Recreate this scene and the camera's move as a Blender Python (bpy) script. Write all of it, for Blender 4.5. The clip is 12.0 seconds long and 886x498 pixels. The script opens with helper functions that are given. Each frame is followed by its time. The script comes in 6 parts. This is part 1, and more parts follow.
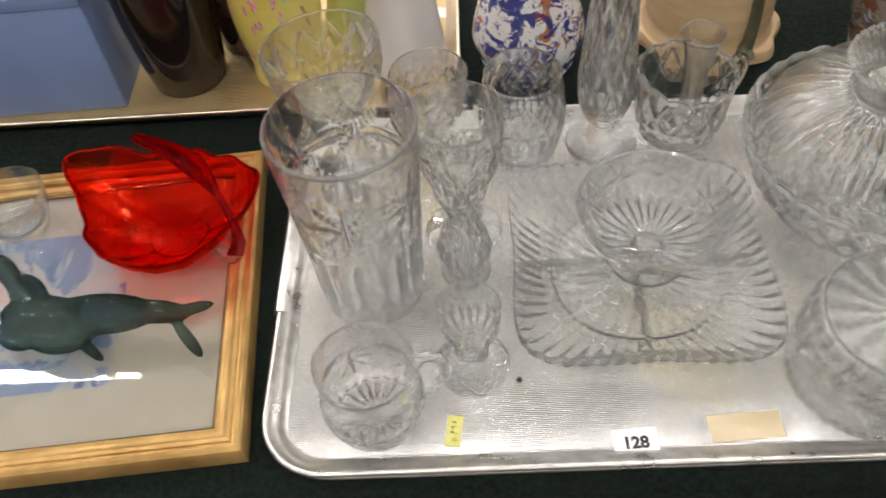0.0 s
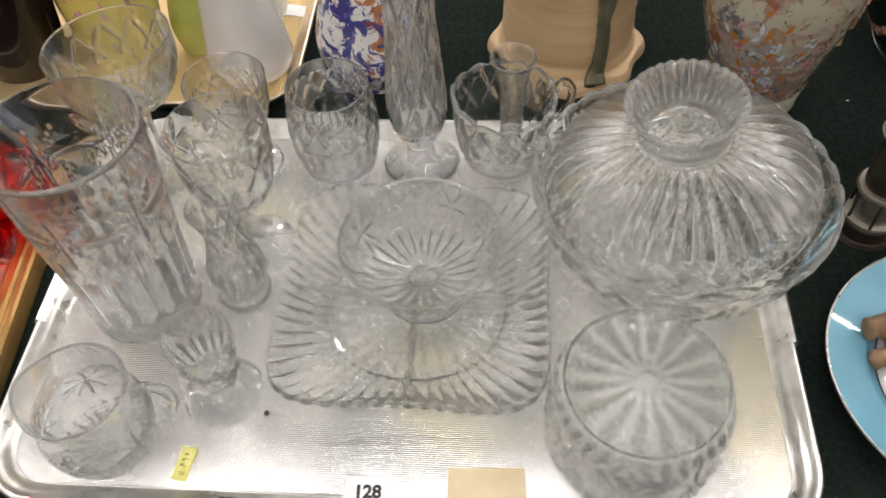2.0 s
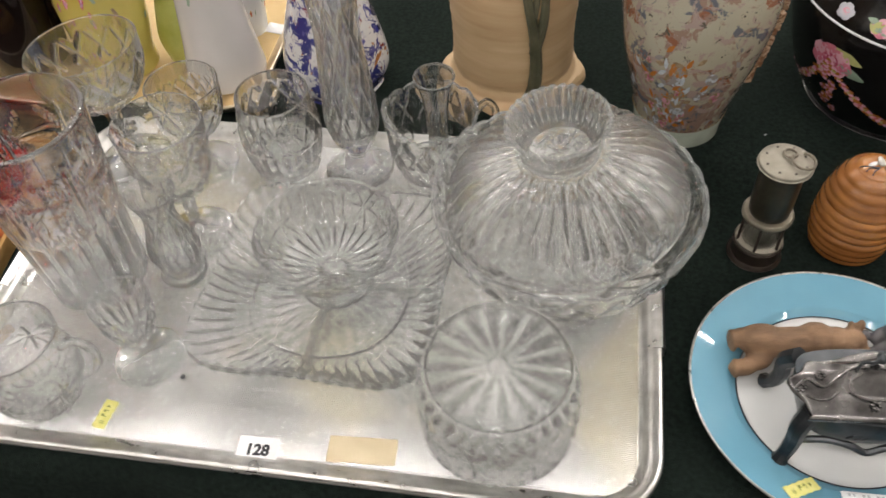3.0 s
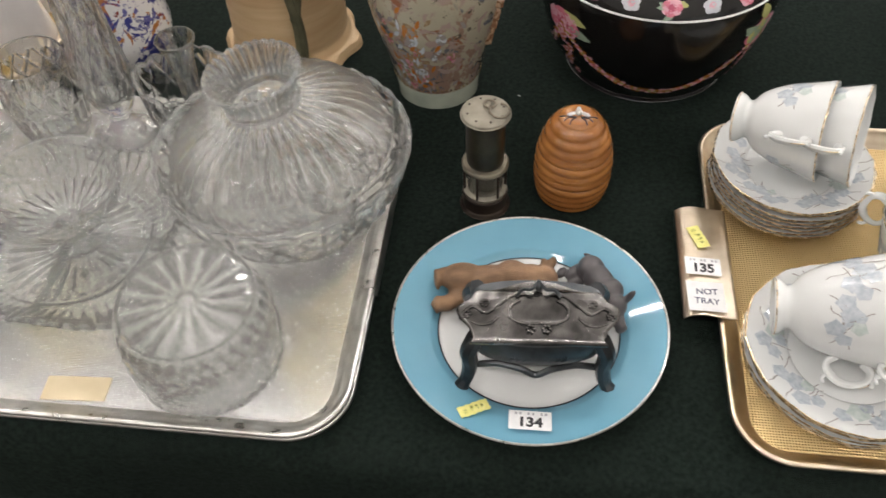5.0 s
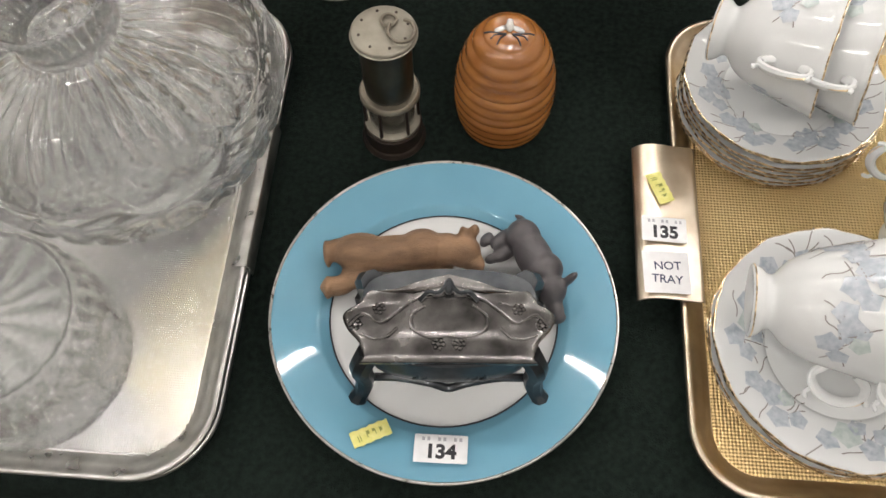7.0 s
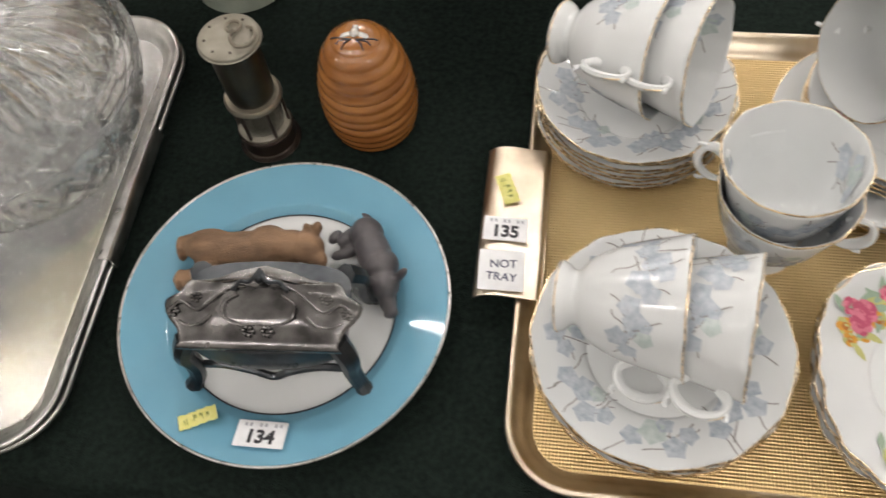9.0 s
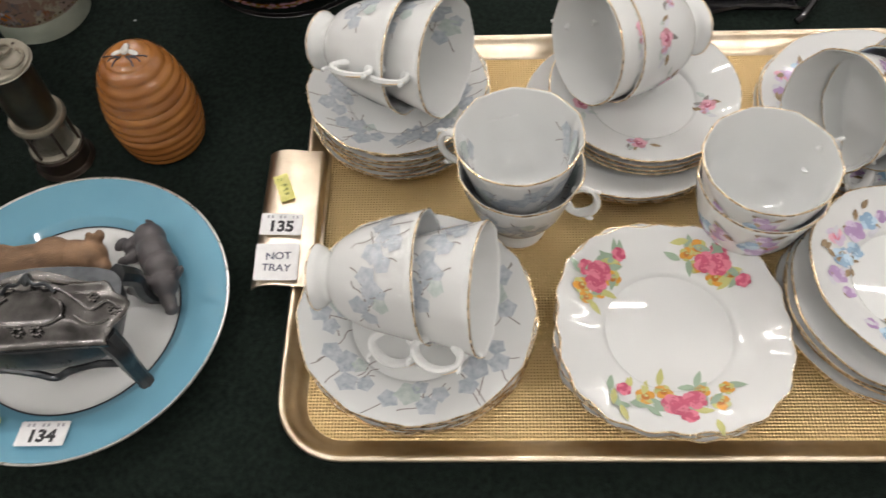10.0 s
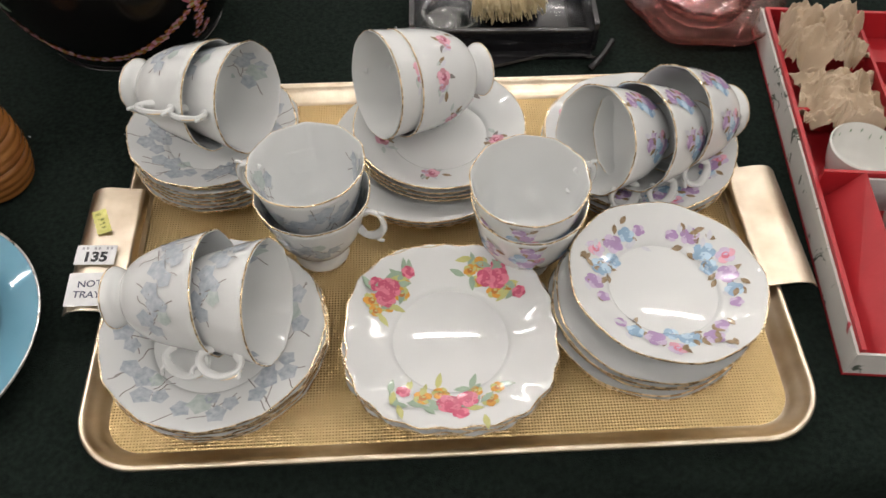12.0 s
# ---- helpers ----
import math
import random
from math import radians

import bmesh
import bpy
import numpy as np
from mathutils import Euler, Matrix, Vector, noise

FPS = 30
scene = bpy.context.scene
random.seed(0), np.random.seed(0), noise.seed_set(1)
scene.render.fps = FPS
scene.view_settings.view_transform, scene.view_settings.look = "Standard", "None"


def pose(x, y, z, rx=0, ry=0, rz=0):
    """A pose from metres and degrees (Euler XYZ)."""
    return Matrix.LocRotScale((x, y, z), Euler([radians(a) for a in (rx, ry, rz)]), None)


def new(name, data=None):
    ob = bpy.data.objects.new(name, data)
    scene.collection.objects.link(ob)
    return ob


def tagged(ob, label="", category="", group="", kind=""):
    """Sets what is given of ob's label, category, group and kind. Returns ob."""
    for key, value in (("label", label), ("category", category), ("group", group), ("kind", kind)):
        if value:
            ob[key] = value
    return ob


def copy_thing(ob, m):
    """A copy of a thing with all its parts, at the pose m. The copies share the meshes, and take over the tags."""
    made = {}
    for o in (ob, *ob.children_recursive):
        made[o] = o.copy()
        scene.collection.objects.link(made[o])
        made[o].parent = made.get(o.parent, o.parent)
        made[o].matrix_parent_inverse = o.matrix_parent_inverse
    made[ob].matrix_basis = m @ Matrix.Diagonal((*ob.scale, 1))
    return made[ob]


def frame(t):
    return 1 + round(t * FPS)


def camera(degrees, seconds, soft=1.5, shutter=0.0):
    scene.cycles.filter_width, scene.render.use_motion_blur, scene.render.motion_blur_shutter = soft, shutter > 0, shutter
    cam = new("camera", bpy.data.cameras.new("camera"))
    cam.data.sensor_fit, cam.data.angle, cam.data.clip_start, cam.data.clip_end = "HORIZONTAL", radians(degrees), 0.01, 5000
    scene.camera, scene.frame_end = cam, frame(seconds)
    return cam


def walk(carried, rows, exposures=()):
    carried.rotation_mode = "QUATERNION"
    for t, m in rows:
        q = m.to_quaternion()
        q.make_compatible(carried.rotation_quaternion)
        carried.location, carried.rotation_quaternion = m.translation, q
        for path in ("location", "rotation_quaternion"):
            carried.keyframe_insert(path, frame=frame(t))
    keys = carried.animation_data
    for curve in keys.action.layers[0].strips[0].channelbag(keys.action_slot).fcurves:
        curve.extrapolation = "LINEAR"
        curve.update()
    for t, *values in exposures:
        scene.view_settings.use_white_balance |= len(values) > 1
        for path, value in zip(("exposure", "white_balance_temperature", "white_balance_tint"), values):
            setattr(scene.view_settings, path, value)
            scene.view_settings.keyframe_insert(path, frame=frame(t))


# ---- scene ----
cam = camera(56.06, 12.0, soft=1.5, shutter=0.3)
PATH = [
    (0, 0.0571, 0.2618, 0.5900, 38.68, 4.02, -0.40),
    (0.5, 0.0792, 0.2825, 0.5892, 37.62, 2.48, -3.13),
    (1, 0.1192, 0.2979, 0.5813, 38.10, 2.44, -2.90),
    (1.5, 0.1851, 0.3140, 0.5704, 38.51, 2.82, 0.37),
    (2, 0.2508, 0.3168, 0.5692, 37.88, 2.47, 3.52),
    (2.5, 0.3058, 0.2942, 0.5843, 38.98, 2.57, 5.24),
    (3, 0.3803, 0.2654, 0.6041, 40.00, 3.00, 8.70),
    (3.2, 0.4088, 0.2593, 0.6123, 39.73, 2.99, 9.55),
    (5, 0.5983, 0.2320, 0.5979, 39.87, 1.86, 6.36),
    (5.5, 0.6328, 0.2449, 0.5944, 37.99, 1.36, 4.44),
    (6, 0.6440, 0.2924, 0.5904, 34.22, 1.43, 3.58),
    (6.5, 0.6338, 0.3781, 0.5446, 29.54, 0.97, 3.42),
    (6.7, 0.6272, 0.4064, 0.5329, 27.38, 0.59, 3.52),
    (8.5, 0.6967, 0.4381, 0.5256, 27.55, 3.18, 7.74),
    (9, 0.7857, 0.4096, 0.5308, 29.14, 4.39, 7.06),
    (9.5, 0.8455, 0.3870, 0.5408, 29.73, 2.93, 3.87),
    (10, 0.8989, 0.3649, 0.5439, 31.43, 2.12, 0.68),
    (10.5, 0.9347, 0.3476, 0.5440, 33.12, 1.08, -1.77),
    (11, 0.9648, 0.3372, 0.5481, 34.41, 0.77, -2.38),
    (11.5, 0.9863, 0.3272, 0.5525, 35.29, 0.23, -2.89),
    (12, 1.0064, 0.3017, 0.5611, 36.53, -0.35, -2.95),
]
walk(cam, [(t, pose(*row)) for t, *row in PATH], [(0, 0.22), (3.2, 0.2), (6.5, 0.06), (9.5, -0.14), (12, -0.27)])
# ---- light ----
world = bpy.data.worlds.new("hall")
world.use_nodes = True
world.node_tree.nodes["Background"].inputs[0].default_value = (0.9, 0.95, 1.0, 1)
world.node_tree.nodes["Background"].inputs[1].default_value = 0.05
scene.world = world
CEILING = 4.8
scene.view_settings.exposure = 0.0


# ---- mesh helpers ----
def link_mesh(name, bm, mats, sharp=40):
    bmesh.ops.recalc_face_normals(bm, faces=bm.faces)
    me = bpy.data.meshes.new(name)
    bm.to_mesh(me)
    bm.free()
    for m in (mats if isinstance(mats, (list, tuple)) else [mats]):
        me.materials.append(m)
    if sharp:
        me.polygons.foreach_set("use_smooth", [True] * len(me.polygons))
        me.set_sharp_from_angle(angle=radians(sharp))
    return me


def part(name, bm, material, parent, label="", at=None, sharp=40):
    ob = new(name, link_mesh(name, bm, material, sharp))
    ob.parent = parent
    if at is not None:
        ob.matrix_basis = at
    if label:
        ob["label"] = label
    return ob


def share(name, me, parent, at=None):
    ob = new(name, me)
    ob.parent = parent
    if at is not None:
        ob.matrix_basis = at
    return ob


def thing(name, at, label, category, group="", kind=""):
    ob = new(name)
    ob.empty_display_size = 0.02
    ob.matrix_basis = at
    return tagged(ob, label, category, group, kind)


def solid(name, bm, material, at, label, category, group="", kind="", sharp=40):
    ob = new(name, link_mesh(name, bm, material, sharp))
    ob.matrix_basis = at
    return tagged(ob, label, category, group, kind)


def curve_points(pts, k=5):
    """A smooth line through the points."""
    p = [Vector(q) for q in pts]
    p = [2 * p[0] - p[1]] + p + [2 * p[-1] - p[-2]]
    out = []
    for i in range(1, len(p) - 2):
        a, b, c, d = p[i - 1:i + 3]
        for j in range(k):
            t = j / k
            out.append(0.5 * ((2 * b) + (c - a) * t + (2 * a - 5 * b + 4 * c - d) * t * t + (3 * b - a - 3 * c + d) * t ** 3))
    out.append(p[-2])
    return out


def revolve(profile, n=64, mod=None, bm=None, loop=False, mat=0):
    """Turns a line of (r, z) round the z axis. mod(angle, r, z, i) gives a new (r, z)."""
    bm = bm or bmesh.new()
    rings = []
    for i, q in enumerate(profile):
        r, z = q[0], q[1]
        if r < 1e-6:
            rings.append([bm.verts.new((0, 0, z))])
            continue
        ring = []
        for j in range(n):
            a = 2 * math.pi * j / n
            rr, zz = mod(a, r, z, i) if mod else (r, z)
            ring.append(bm.verts.new((rr * math.cos(a), rr * math.sin(a), zz)))
        rings.append(ring)
    pairs = list(zip(rings, rings[1:])) + ([(rings[-1], rings[0])] if loop else [])
    for a, b in pairs:
        for j in range(n):
            k = (j + 1) % n
            if len(a) == 1 and len(b) == 1:
                continue
            if len(a) == 1:
                f = bm.faces.new((a[0], b[j], b[k]))
            elif len(b) == 1:
                f = bm.faces.new((a[j], b[0], a[k]))
            else:
                f = bm.faces.new((a[j], b[j], b[k], a[k]))
            f.material_index = mat
    return bm


def shell(outer, inner, k=4):
    """A closed profile: up the outside, over the lip, down the inside."""
    o = [(v.x, v.y) for v in curve_points([(r, z, 0) for r, z in outer], k)]
    i = [(v.x, v.y) for v in curve_points([(r, z, 0) for r, z in inner], k)]
    return [(max(r, 0), z) for r, z in o + i]


def tube(path, radius, n=8, bm=None, closed=False, flat=1.0):
    """A round bar along a path; radius a number or one for each point."""
    bm = bm or bmesh.new()
    p = [Vector(q) for q in path]
    m = len(p)
    rings, up = [], None
    for i in range(m):
        d = (p[(i + 1) % m] - p[i - 1]) if closed else (p[min(i + 1, m - 1)] - p[max(i - 1, 0)])
        d.normalize()
        if up is None:
            up = d.orthogonal().normalized()
        up = (up - d * up.dot(d)).normalized()
        side = d.cross(up)
        r = radius[i] if isinstance(radius, (list, tuple)) else radius
        rings.append([bm.verts.new(p[i] + r * (math.cos(a) * up + flat * math.sin(a) * side)) for a in (2 * math.pi * j / n for j in range(n))])
    for a, b in list(zip(rings, rings[1:])) + ([(rings[-1], rings[0])] if closed else []):
        for j in range(n):
            bm.faces.new((a[j], b[j], b[(j + 1) % n], a[(j + 1) % n]))
    if not closed:
        bm.faces.new(rings[0][::-1])
        bm.faces.new(rings[-1])
    return bm


def rrect(hx, hy, r, k=8):
    out = []
    for cx, cy, a0 in ((hx - r, hy - r, 0), (-hx + r, hy - r, 90), (-hx + r, -hy + r, 180), (hx - r, -hy + r, 270)):
        for j in range(k + 1):
            a = radians(a0 + 90 * j / k)
            out.append((cx + r * math.cos(a), cy + r * math.sin(a)))
    return out


def loft(loops, bm=None, cap0=True, cap1=True, ring=False):
    bm = bm or bmesh.new()
    vs = [[bm.verts.new(q) for q in lp] for lp in loops]
    n = len(vs[0])
    for a, b in list(zip(vs, vs[1:])) + ([(vs[-1], vs[0])] if ring else []):
        for j in range(n):
            bm.faces.new((a[j], a[(j + 1) % n], b[(j + 1) % n], b[j]))
    if cap0 and not ring:
        bm.faces.new(vs[0][::-1])
    if cap1 and not ring:
        bm.faces.new(vs[-1])
    return bm


def rounded_slab(hx, hy, hz, r, bevel=0.002, z0=0.0, k=6, bm=None):
    """A slab with round corners and softened edges, from z0 up."""
    z = [(-bevel, 0), (-bevel * 0.3, bevel * 0.3), (0, bevel), (0, hz - bevel), (-bevel * 0.3, hz - bevel * 0.3), (-bevel, hz)]
    return loft([[(x, y, z0 + h) for x, y in rrect(hx + d, hy + d, max(r + d, 1e-4), k)] for d, h in z], bm)


def box(x0, y0, z0, x1, y1, z1, bevel=0.0, bm=None):
    own = bmesh.new()
    bmesh.ops.create_cube(own, size=1, matrix=Matrix.Translation(((x0 + x1) / 2, (y0 + y1) / 2, (z0 + z1) / 2)) @ Matrix.Diagonal((x1 - x0, y1 - y0, z1 - z0, 1)))
    if bevel:
        bmesh.ops.bevel(own, geom=own.edges[:], offset=bevel, segments=2, affect="EDGES", profile=0.5)
    return own


def merge(bm, other, m=None):
    """Adds another bmesh to bm."""
    me = bpy.data.meshes.new("tmp")
    if m is not None:
        other.transform(m)
    other.to_mesh(me)
    other.free()
    bm.from_mesh(me)
    bpy.data.meshes.remove(me)
    return bm


# ---- materials ----
def base_mat(name):
    m = bpy.data.materials.new(name)
    m.use_nodes = True
    nt = m.node_tree
    return m, nt, nt.nodes["Principled BSDF"]


def node(nt, kind, **kw):
    n = nt.nodes.new(kind)
    for k, v in kw.items():
        n.inputs[k.replace("_", " ")].default_value = v
    return n


def ramp(nt, src, stops):
    r = nt.nodes.new("ShaderNodeValToRGB")
    while len(r.color_ramp.elements) < len(stops):
        r.color_ramp.elements.new(0.5)
    for e, (p, c) in zip(r.color_ramp.elements, stops):
        e.position, e.color = p, (*c, 1)
    nt.links.new(src, r.inputs[0])
    return r.outputs[0]


def surface(name, c1, c2, scale=40, rough=0.5, metal=0.0, bump=0.0, bump_scale=200, coat=0.0, detail=4, rough2=None, spec=None, stretch=None):
    """A surface of two tones in noise, with fine relief."""
    m, nt, p = base_mat(name)
    co = nt.nodes.new("ShaderNodeTexCoord")
    src = co.outputs["Object"]
    if stretch:
        mp = nt.nodes.new("ShaderNodeMapping")
        mp.inputs["Scale"].default_value = stretch
        nt.links.new(src, mp.inputs[0])
        src = mp.outputs[0]
    n = node(nt, "ShaderNodeTexNoise", Scale=scale, Detail=detail)
    nt.links.new(src, n.inputs["Vector"])
    nt.links.new(ramp(nt, n.outputs["Fac"], [(0.32, c1), (0.68, c2)]), p.inputs["Base Color"])
    p.inputs["Roughness"].default_value = rough
    if rough2 is not None:
        mr = nt.nodes.new("ShaderNodeMapRange")
        mr.inputs["To Min"].default_value, mr.inputs["To Max"].default_value = rough, rough2
        nt.links.new(n.outputs["Fac"], mr.inputs["Value"])
        nt.links.new(mr.outputs[0], p.inputs["Roughness"])
    p.inputs["Metallic"].default_value = metal
    p.inputs["Coat Weight"].default_value = coat
    p.inputs["Coat Roughness"].default_value = 0.05
    if spec is not None:
        p.inputs["Specular IOR Level"].default_value = spec
    if bump:
        b = nt.nodes.new("ShaderNodeBump")
        b.inputs["Strength"].default_value, b.inputs["Distance"].default_value = bump, 0.001
        n2 = node(nt, "ShaderNodeTexNoise", Scale=bump_scale, Detail=3)
        nt.links.new(src, n2.inputs["Vector"])
        nt.links.new(n2.outputs["Fac"], b.inputs["Height"])
        nt.links.new(b.outputs[0], p.inputs["Normal"])
    return m


def glass(name, tint, clear=0.3, ior=1.52, rough=0.0, bump=0.1, bump_scale=60, ground=0.0):
    """Clear glass that bends and mirrors, partly seen straight through; ground: the share of white scatter put in for
    glints.
    """
    m, nt, p = base_mat(name)
    nt.nodes.remove(p)
    out = nt.nodes["Material Output"]
    tr = nt.nodes.new("ShaderNodeBsdfTransparent")
    tr.inputs[0].default_value = (*tint, 1)
    gb = nt.nodes.new("ShaderNodeBsdfGlass")
    gb.inputs["Color"].default_value = (*tint, 1)
    gb.inputs["IOR"].default_value, gb.inputs["Roughness"].default_value = ior, rough
    a = nt.nodes.new("ShaderNodeMixShader")
    a.inputs[0].default_value = 1 - clear
    nt.links.new(tr.outputs[0], a.inputs[1])
    nt.links.new(gb.outputs[0], a.inputs[2])
    last = a
    if ground:
        df, tl = nt.nodes.new("ShaderNodeBsdfDiffuse"), nt.nodes.new("ShaderNodeBsdfTranslucent")
        df.inputs[0].default_value = tl.inputs[0].default_value = (0.93, 0.95, 0.95, 1)
        c, last = nt.nodes.new("ShaderNodeMixShader"), nt.nodes.new("ShaderNodeMixShader")
        c.inputs[0].default_value, last.inputs[0].default_value = 0.5, ground
        nt.links.new(df.outputs[0], c.inputs[1])
        nt.links.new(tl.outputs[0], c.inputs[2])
        nt.links.new(a.outputs[0], last.inputs[1])
        nt.links.new(c.outputs[0], last.inputs[2])
    nt.links.new(last.outputs[0], out.inputs[0])
    co = nt.nodes.new("ShaderNodeTexCoord")
    n = node(nt, "ShaderNodeTexNoise", Scale=bump_scale, Detail=2)
    nt.links.new(co.outputs["Object"], n.inputs["Vector"])
    bp = nt.nodes.new("ShaderNodeBump")
    bp.inputs["Strength"].default_value, bp.inputs["Distance"].default_value = bump, 0.002
    nt.links.new(n.outputs["Fac"], bp.inputs["Height"])
    nt.links.new(bp.outputs[0], gb.inputs["Normal"])
    return m


def embossed(name, c1, c2, rough, pitch, strength, metal=1.0, stain=None):
    """Pressed metal with small rows of dots."""
    m, nt, p = base_mat(name)
    co = nt.nodes.new("ShaderNodeTexCoord")
    mp = nt.nodes.new("ShaderNodeMapping")
    mp.inputs["Scale"].default_value = (2 * math.pi / pitch,) * 3
    nt.links.new(co.outputs["Object"], mp.inputs[0])
    sx = nt.nodes.new("ShaderNodeSeparateXYZ")
    nt.links.new(mp.outputs[0], sx.inputs[0])

    def op(kind, a, b=None):
        q = nt.nodes.new("ShaderNodeMath")
        q.operation = kind
        nt.links.new(a, q.inputs[0])
        if b is not None:
            nt.links.new(b, q.inputs[1])
        return q.outputs[0]
    h = op("MULTIPLY", op("SINE", op("ADD", sx.outputs[0], sx.outputs[1])), op("SINE", op("SUBTRACT", sx.outputs[0], sx.outputs[1])))
    bp = nt.nodes.new("ShaderNodeBump")
    bp.inputs["Strength"].default_value, bp.inputs["Distance"].default_value = strength, 0.0008
    nt.links.new(h, bp.inputs["Height"])
    nt.links.new(bp.outputs[0], p.inputs["Normal"])
    n = node(nt, "ShaderNodeTexNoise", Scale=9, Detail=5)
    nt.links.new(co.outputs["Object"], n.inputs["Vector"])
    col = ramp(nt, n.outputs["Fac"], [(0.35, c1), (0.65, c2)])
    if stain:
        n2 = node(nt, "ShaderNodeTexNoise", Scale=5, Detail=6)
        nt.links.new(co.outputs["Object"], n2.inputs["Vector"])
        f = ramp(nt, n2.outputs["Fac"], [(0.56, (0, 0, 0)), (0.66, (1, 1, 1))])
        mx = nt.nodes.new("ShaderNodeMix")
        mx.data_type = "RGBA"
        mx.inputs[7].default_value = (*stain, 1)
        nt.links.new(f, mx.inputs[0])
        nt.links.new(col, mx.inputs[6])
        col = mx.outputs[2]
    nt.links.new(col, p.inputs["Base Color"])
    p.inputs["Metallic"].default_value, p.inputs["Roughness"].default_value = metal, rough
    return m


def flat(name, c, rough=0.5, metal=0.0, coat=0.0):
    k = 0.92
    return surface(name, tuple(v * k for v in c), tuple(min(v / k, 1) for v in c), 90, rough, metal, coat=coat)


FELT = surface("green_felt", (0.0055, 0.009, 0.0074), (0.0140, 0.021, 0.0174), 240, 0.95, bump=1.0, bump_scale=900, spec=0.08, detail=8)
CHINA = surface("white_china", (0.66, 0.68, 0.68), (0.71, 0.725, 0.72), 12, 0.035)
GILT = surface("gilt", (0.52, 0.36, 0.18), (0.85, 0.69, 0.46), 160, 0.14, 1.0, rough2=0.4)
SILVER_RIM = surface("tray_rim_metal", (0.55, 0.54, 0.52), (0.78, 0.77, 0.75), 60, 0.22, 1.0, rough2=0.38)
SILVER_FLOOR = embossed("tray_floor_metal", (0.55, 0.555, 0.56), (0.82, 0.82, 0.82), 0.18, 0.0032, 0.42, stain=(0.78, 0.74, 0.62))
GOLD_RIM = surface("gold_tray_rim", (0.68, 0.56, 0.41), (0.86, 0.76, 0.61), 50, 0.25, 1.0, rough2=0.4)
GOLD_FLOOR = embossed("gold_tray_floor", (0.66, 0.49, 0.25), (0.78, 0.6, 0.32), 0.38, 0.0046, 0.6)
CUT = glass("cut_glass", (0.996, 1.0, 0.999), 0.25, 1.5, 0.0, 0.0, 45)
# white scatter in this glass stands for bright glints on cuts and rims
GLINT_GLASS = glass("glint_glass", (0.996, 1.0, 0.999), 0.16, 1.5, 0.0, 0.0, 120, 0.14)
PLAIN_GLASS = glass("plain_glass", (0.99, 0.997, 0.995), 0.2, bump=0.0)
PAPER = surface("label_paper", (0.78, 0.79, 0.8), (0.86, 0.87, 0.88), 120, 0.7)
INK = flat("black_ink", (0.02, 0.02, 0.025), 0.6)
PEN = flat("pen_ink", (0.05, 0.06, 0.12), 0.6)
STAMP = flat("grey_stamp", (0.42, 0.43, 0.46), 0.7)
YELLOW_TAG = surface("yellow_paper", (0.7, 0.68, 0.2), (0.8, 0.77, 0.3), 200, 0.75)
WALL = surface("painted_wall", (0.58, 0.575, 0.55), (0.65, 0.64, 0.62), 3, 0.8)
CEIL = surface("ceiling_paint", (0.76, 0.76, 0.74), (0.82, 0.82, 0.8), 3, 0.85)
FLOOR = surface("hall_floor", (0.05, 0.045, 0.04), (0.08, 0.07, 0.065), 6, 0.6)
LAMP_WHITE = flat("fitting_white", (0.75, 0.75, 0.73), 0.4)

# ---- room ----
X0, X1, Y0, Y1, ZF = -5.5, 6.5, -4.2, 8.2, -0.76
for nm, b in (("wall_south", (X0 - .1, Y0 - .1, ZF, X1 + .1, Y0, CEILING)), ("wall_north", (X0 - .1, Y1, ZF, X1 + .1, Y1 + .1, CEILING)),
              ("wall_west", (X0 - .1, Y0, ZF, X0, Y1, CEILING)), ("wall_east", (X1, Y0, ZF, X1 + .1, Y1, CEILING))):
    solid(nm, box(*b), WALL, pose(0, 0, 0), "plain pale grey painted wall of the hall", "wall", kind="structure", sharp=0)
solid("floor", box(X0 - .1, Y0 - .1, ZF - .1, X1 + .1, Y1 + .1, ZF), FLOOR, pose(0, 0, 0), "dark floor of the sale hall", "floor", kind="structure", sharp=0)
solid("ceiling", box(X0 - .1, Y0 - .1, CEILING, X1 + .1, Y1 + .1, CEILING + .1), CEIL, pose(0, 0, 0), "plain pale ceiling", "ceiling", kind="structure", sharp=0)

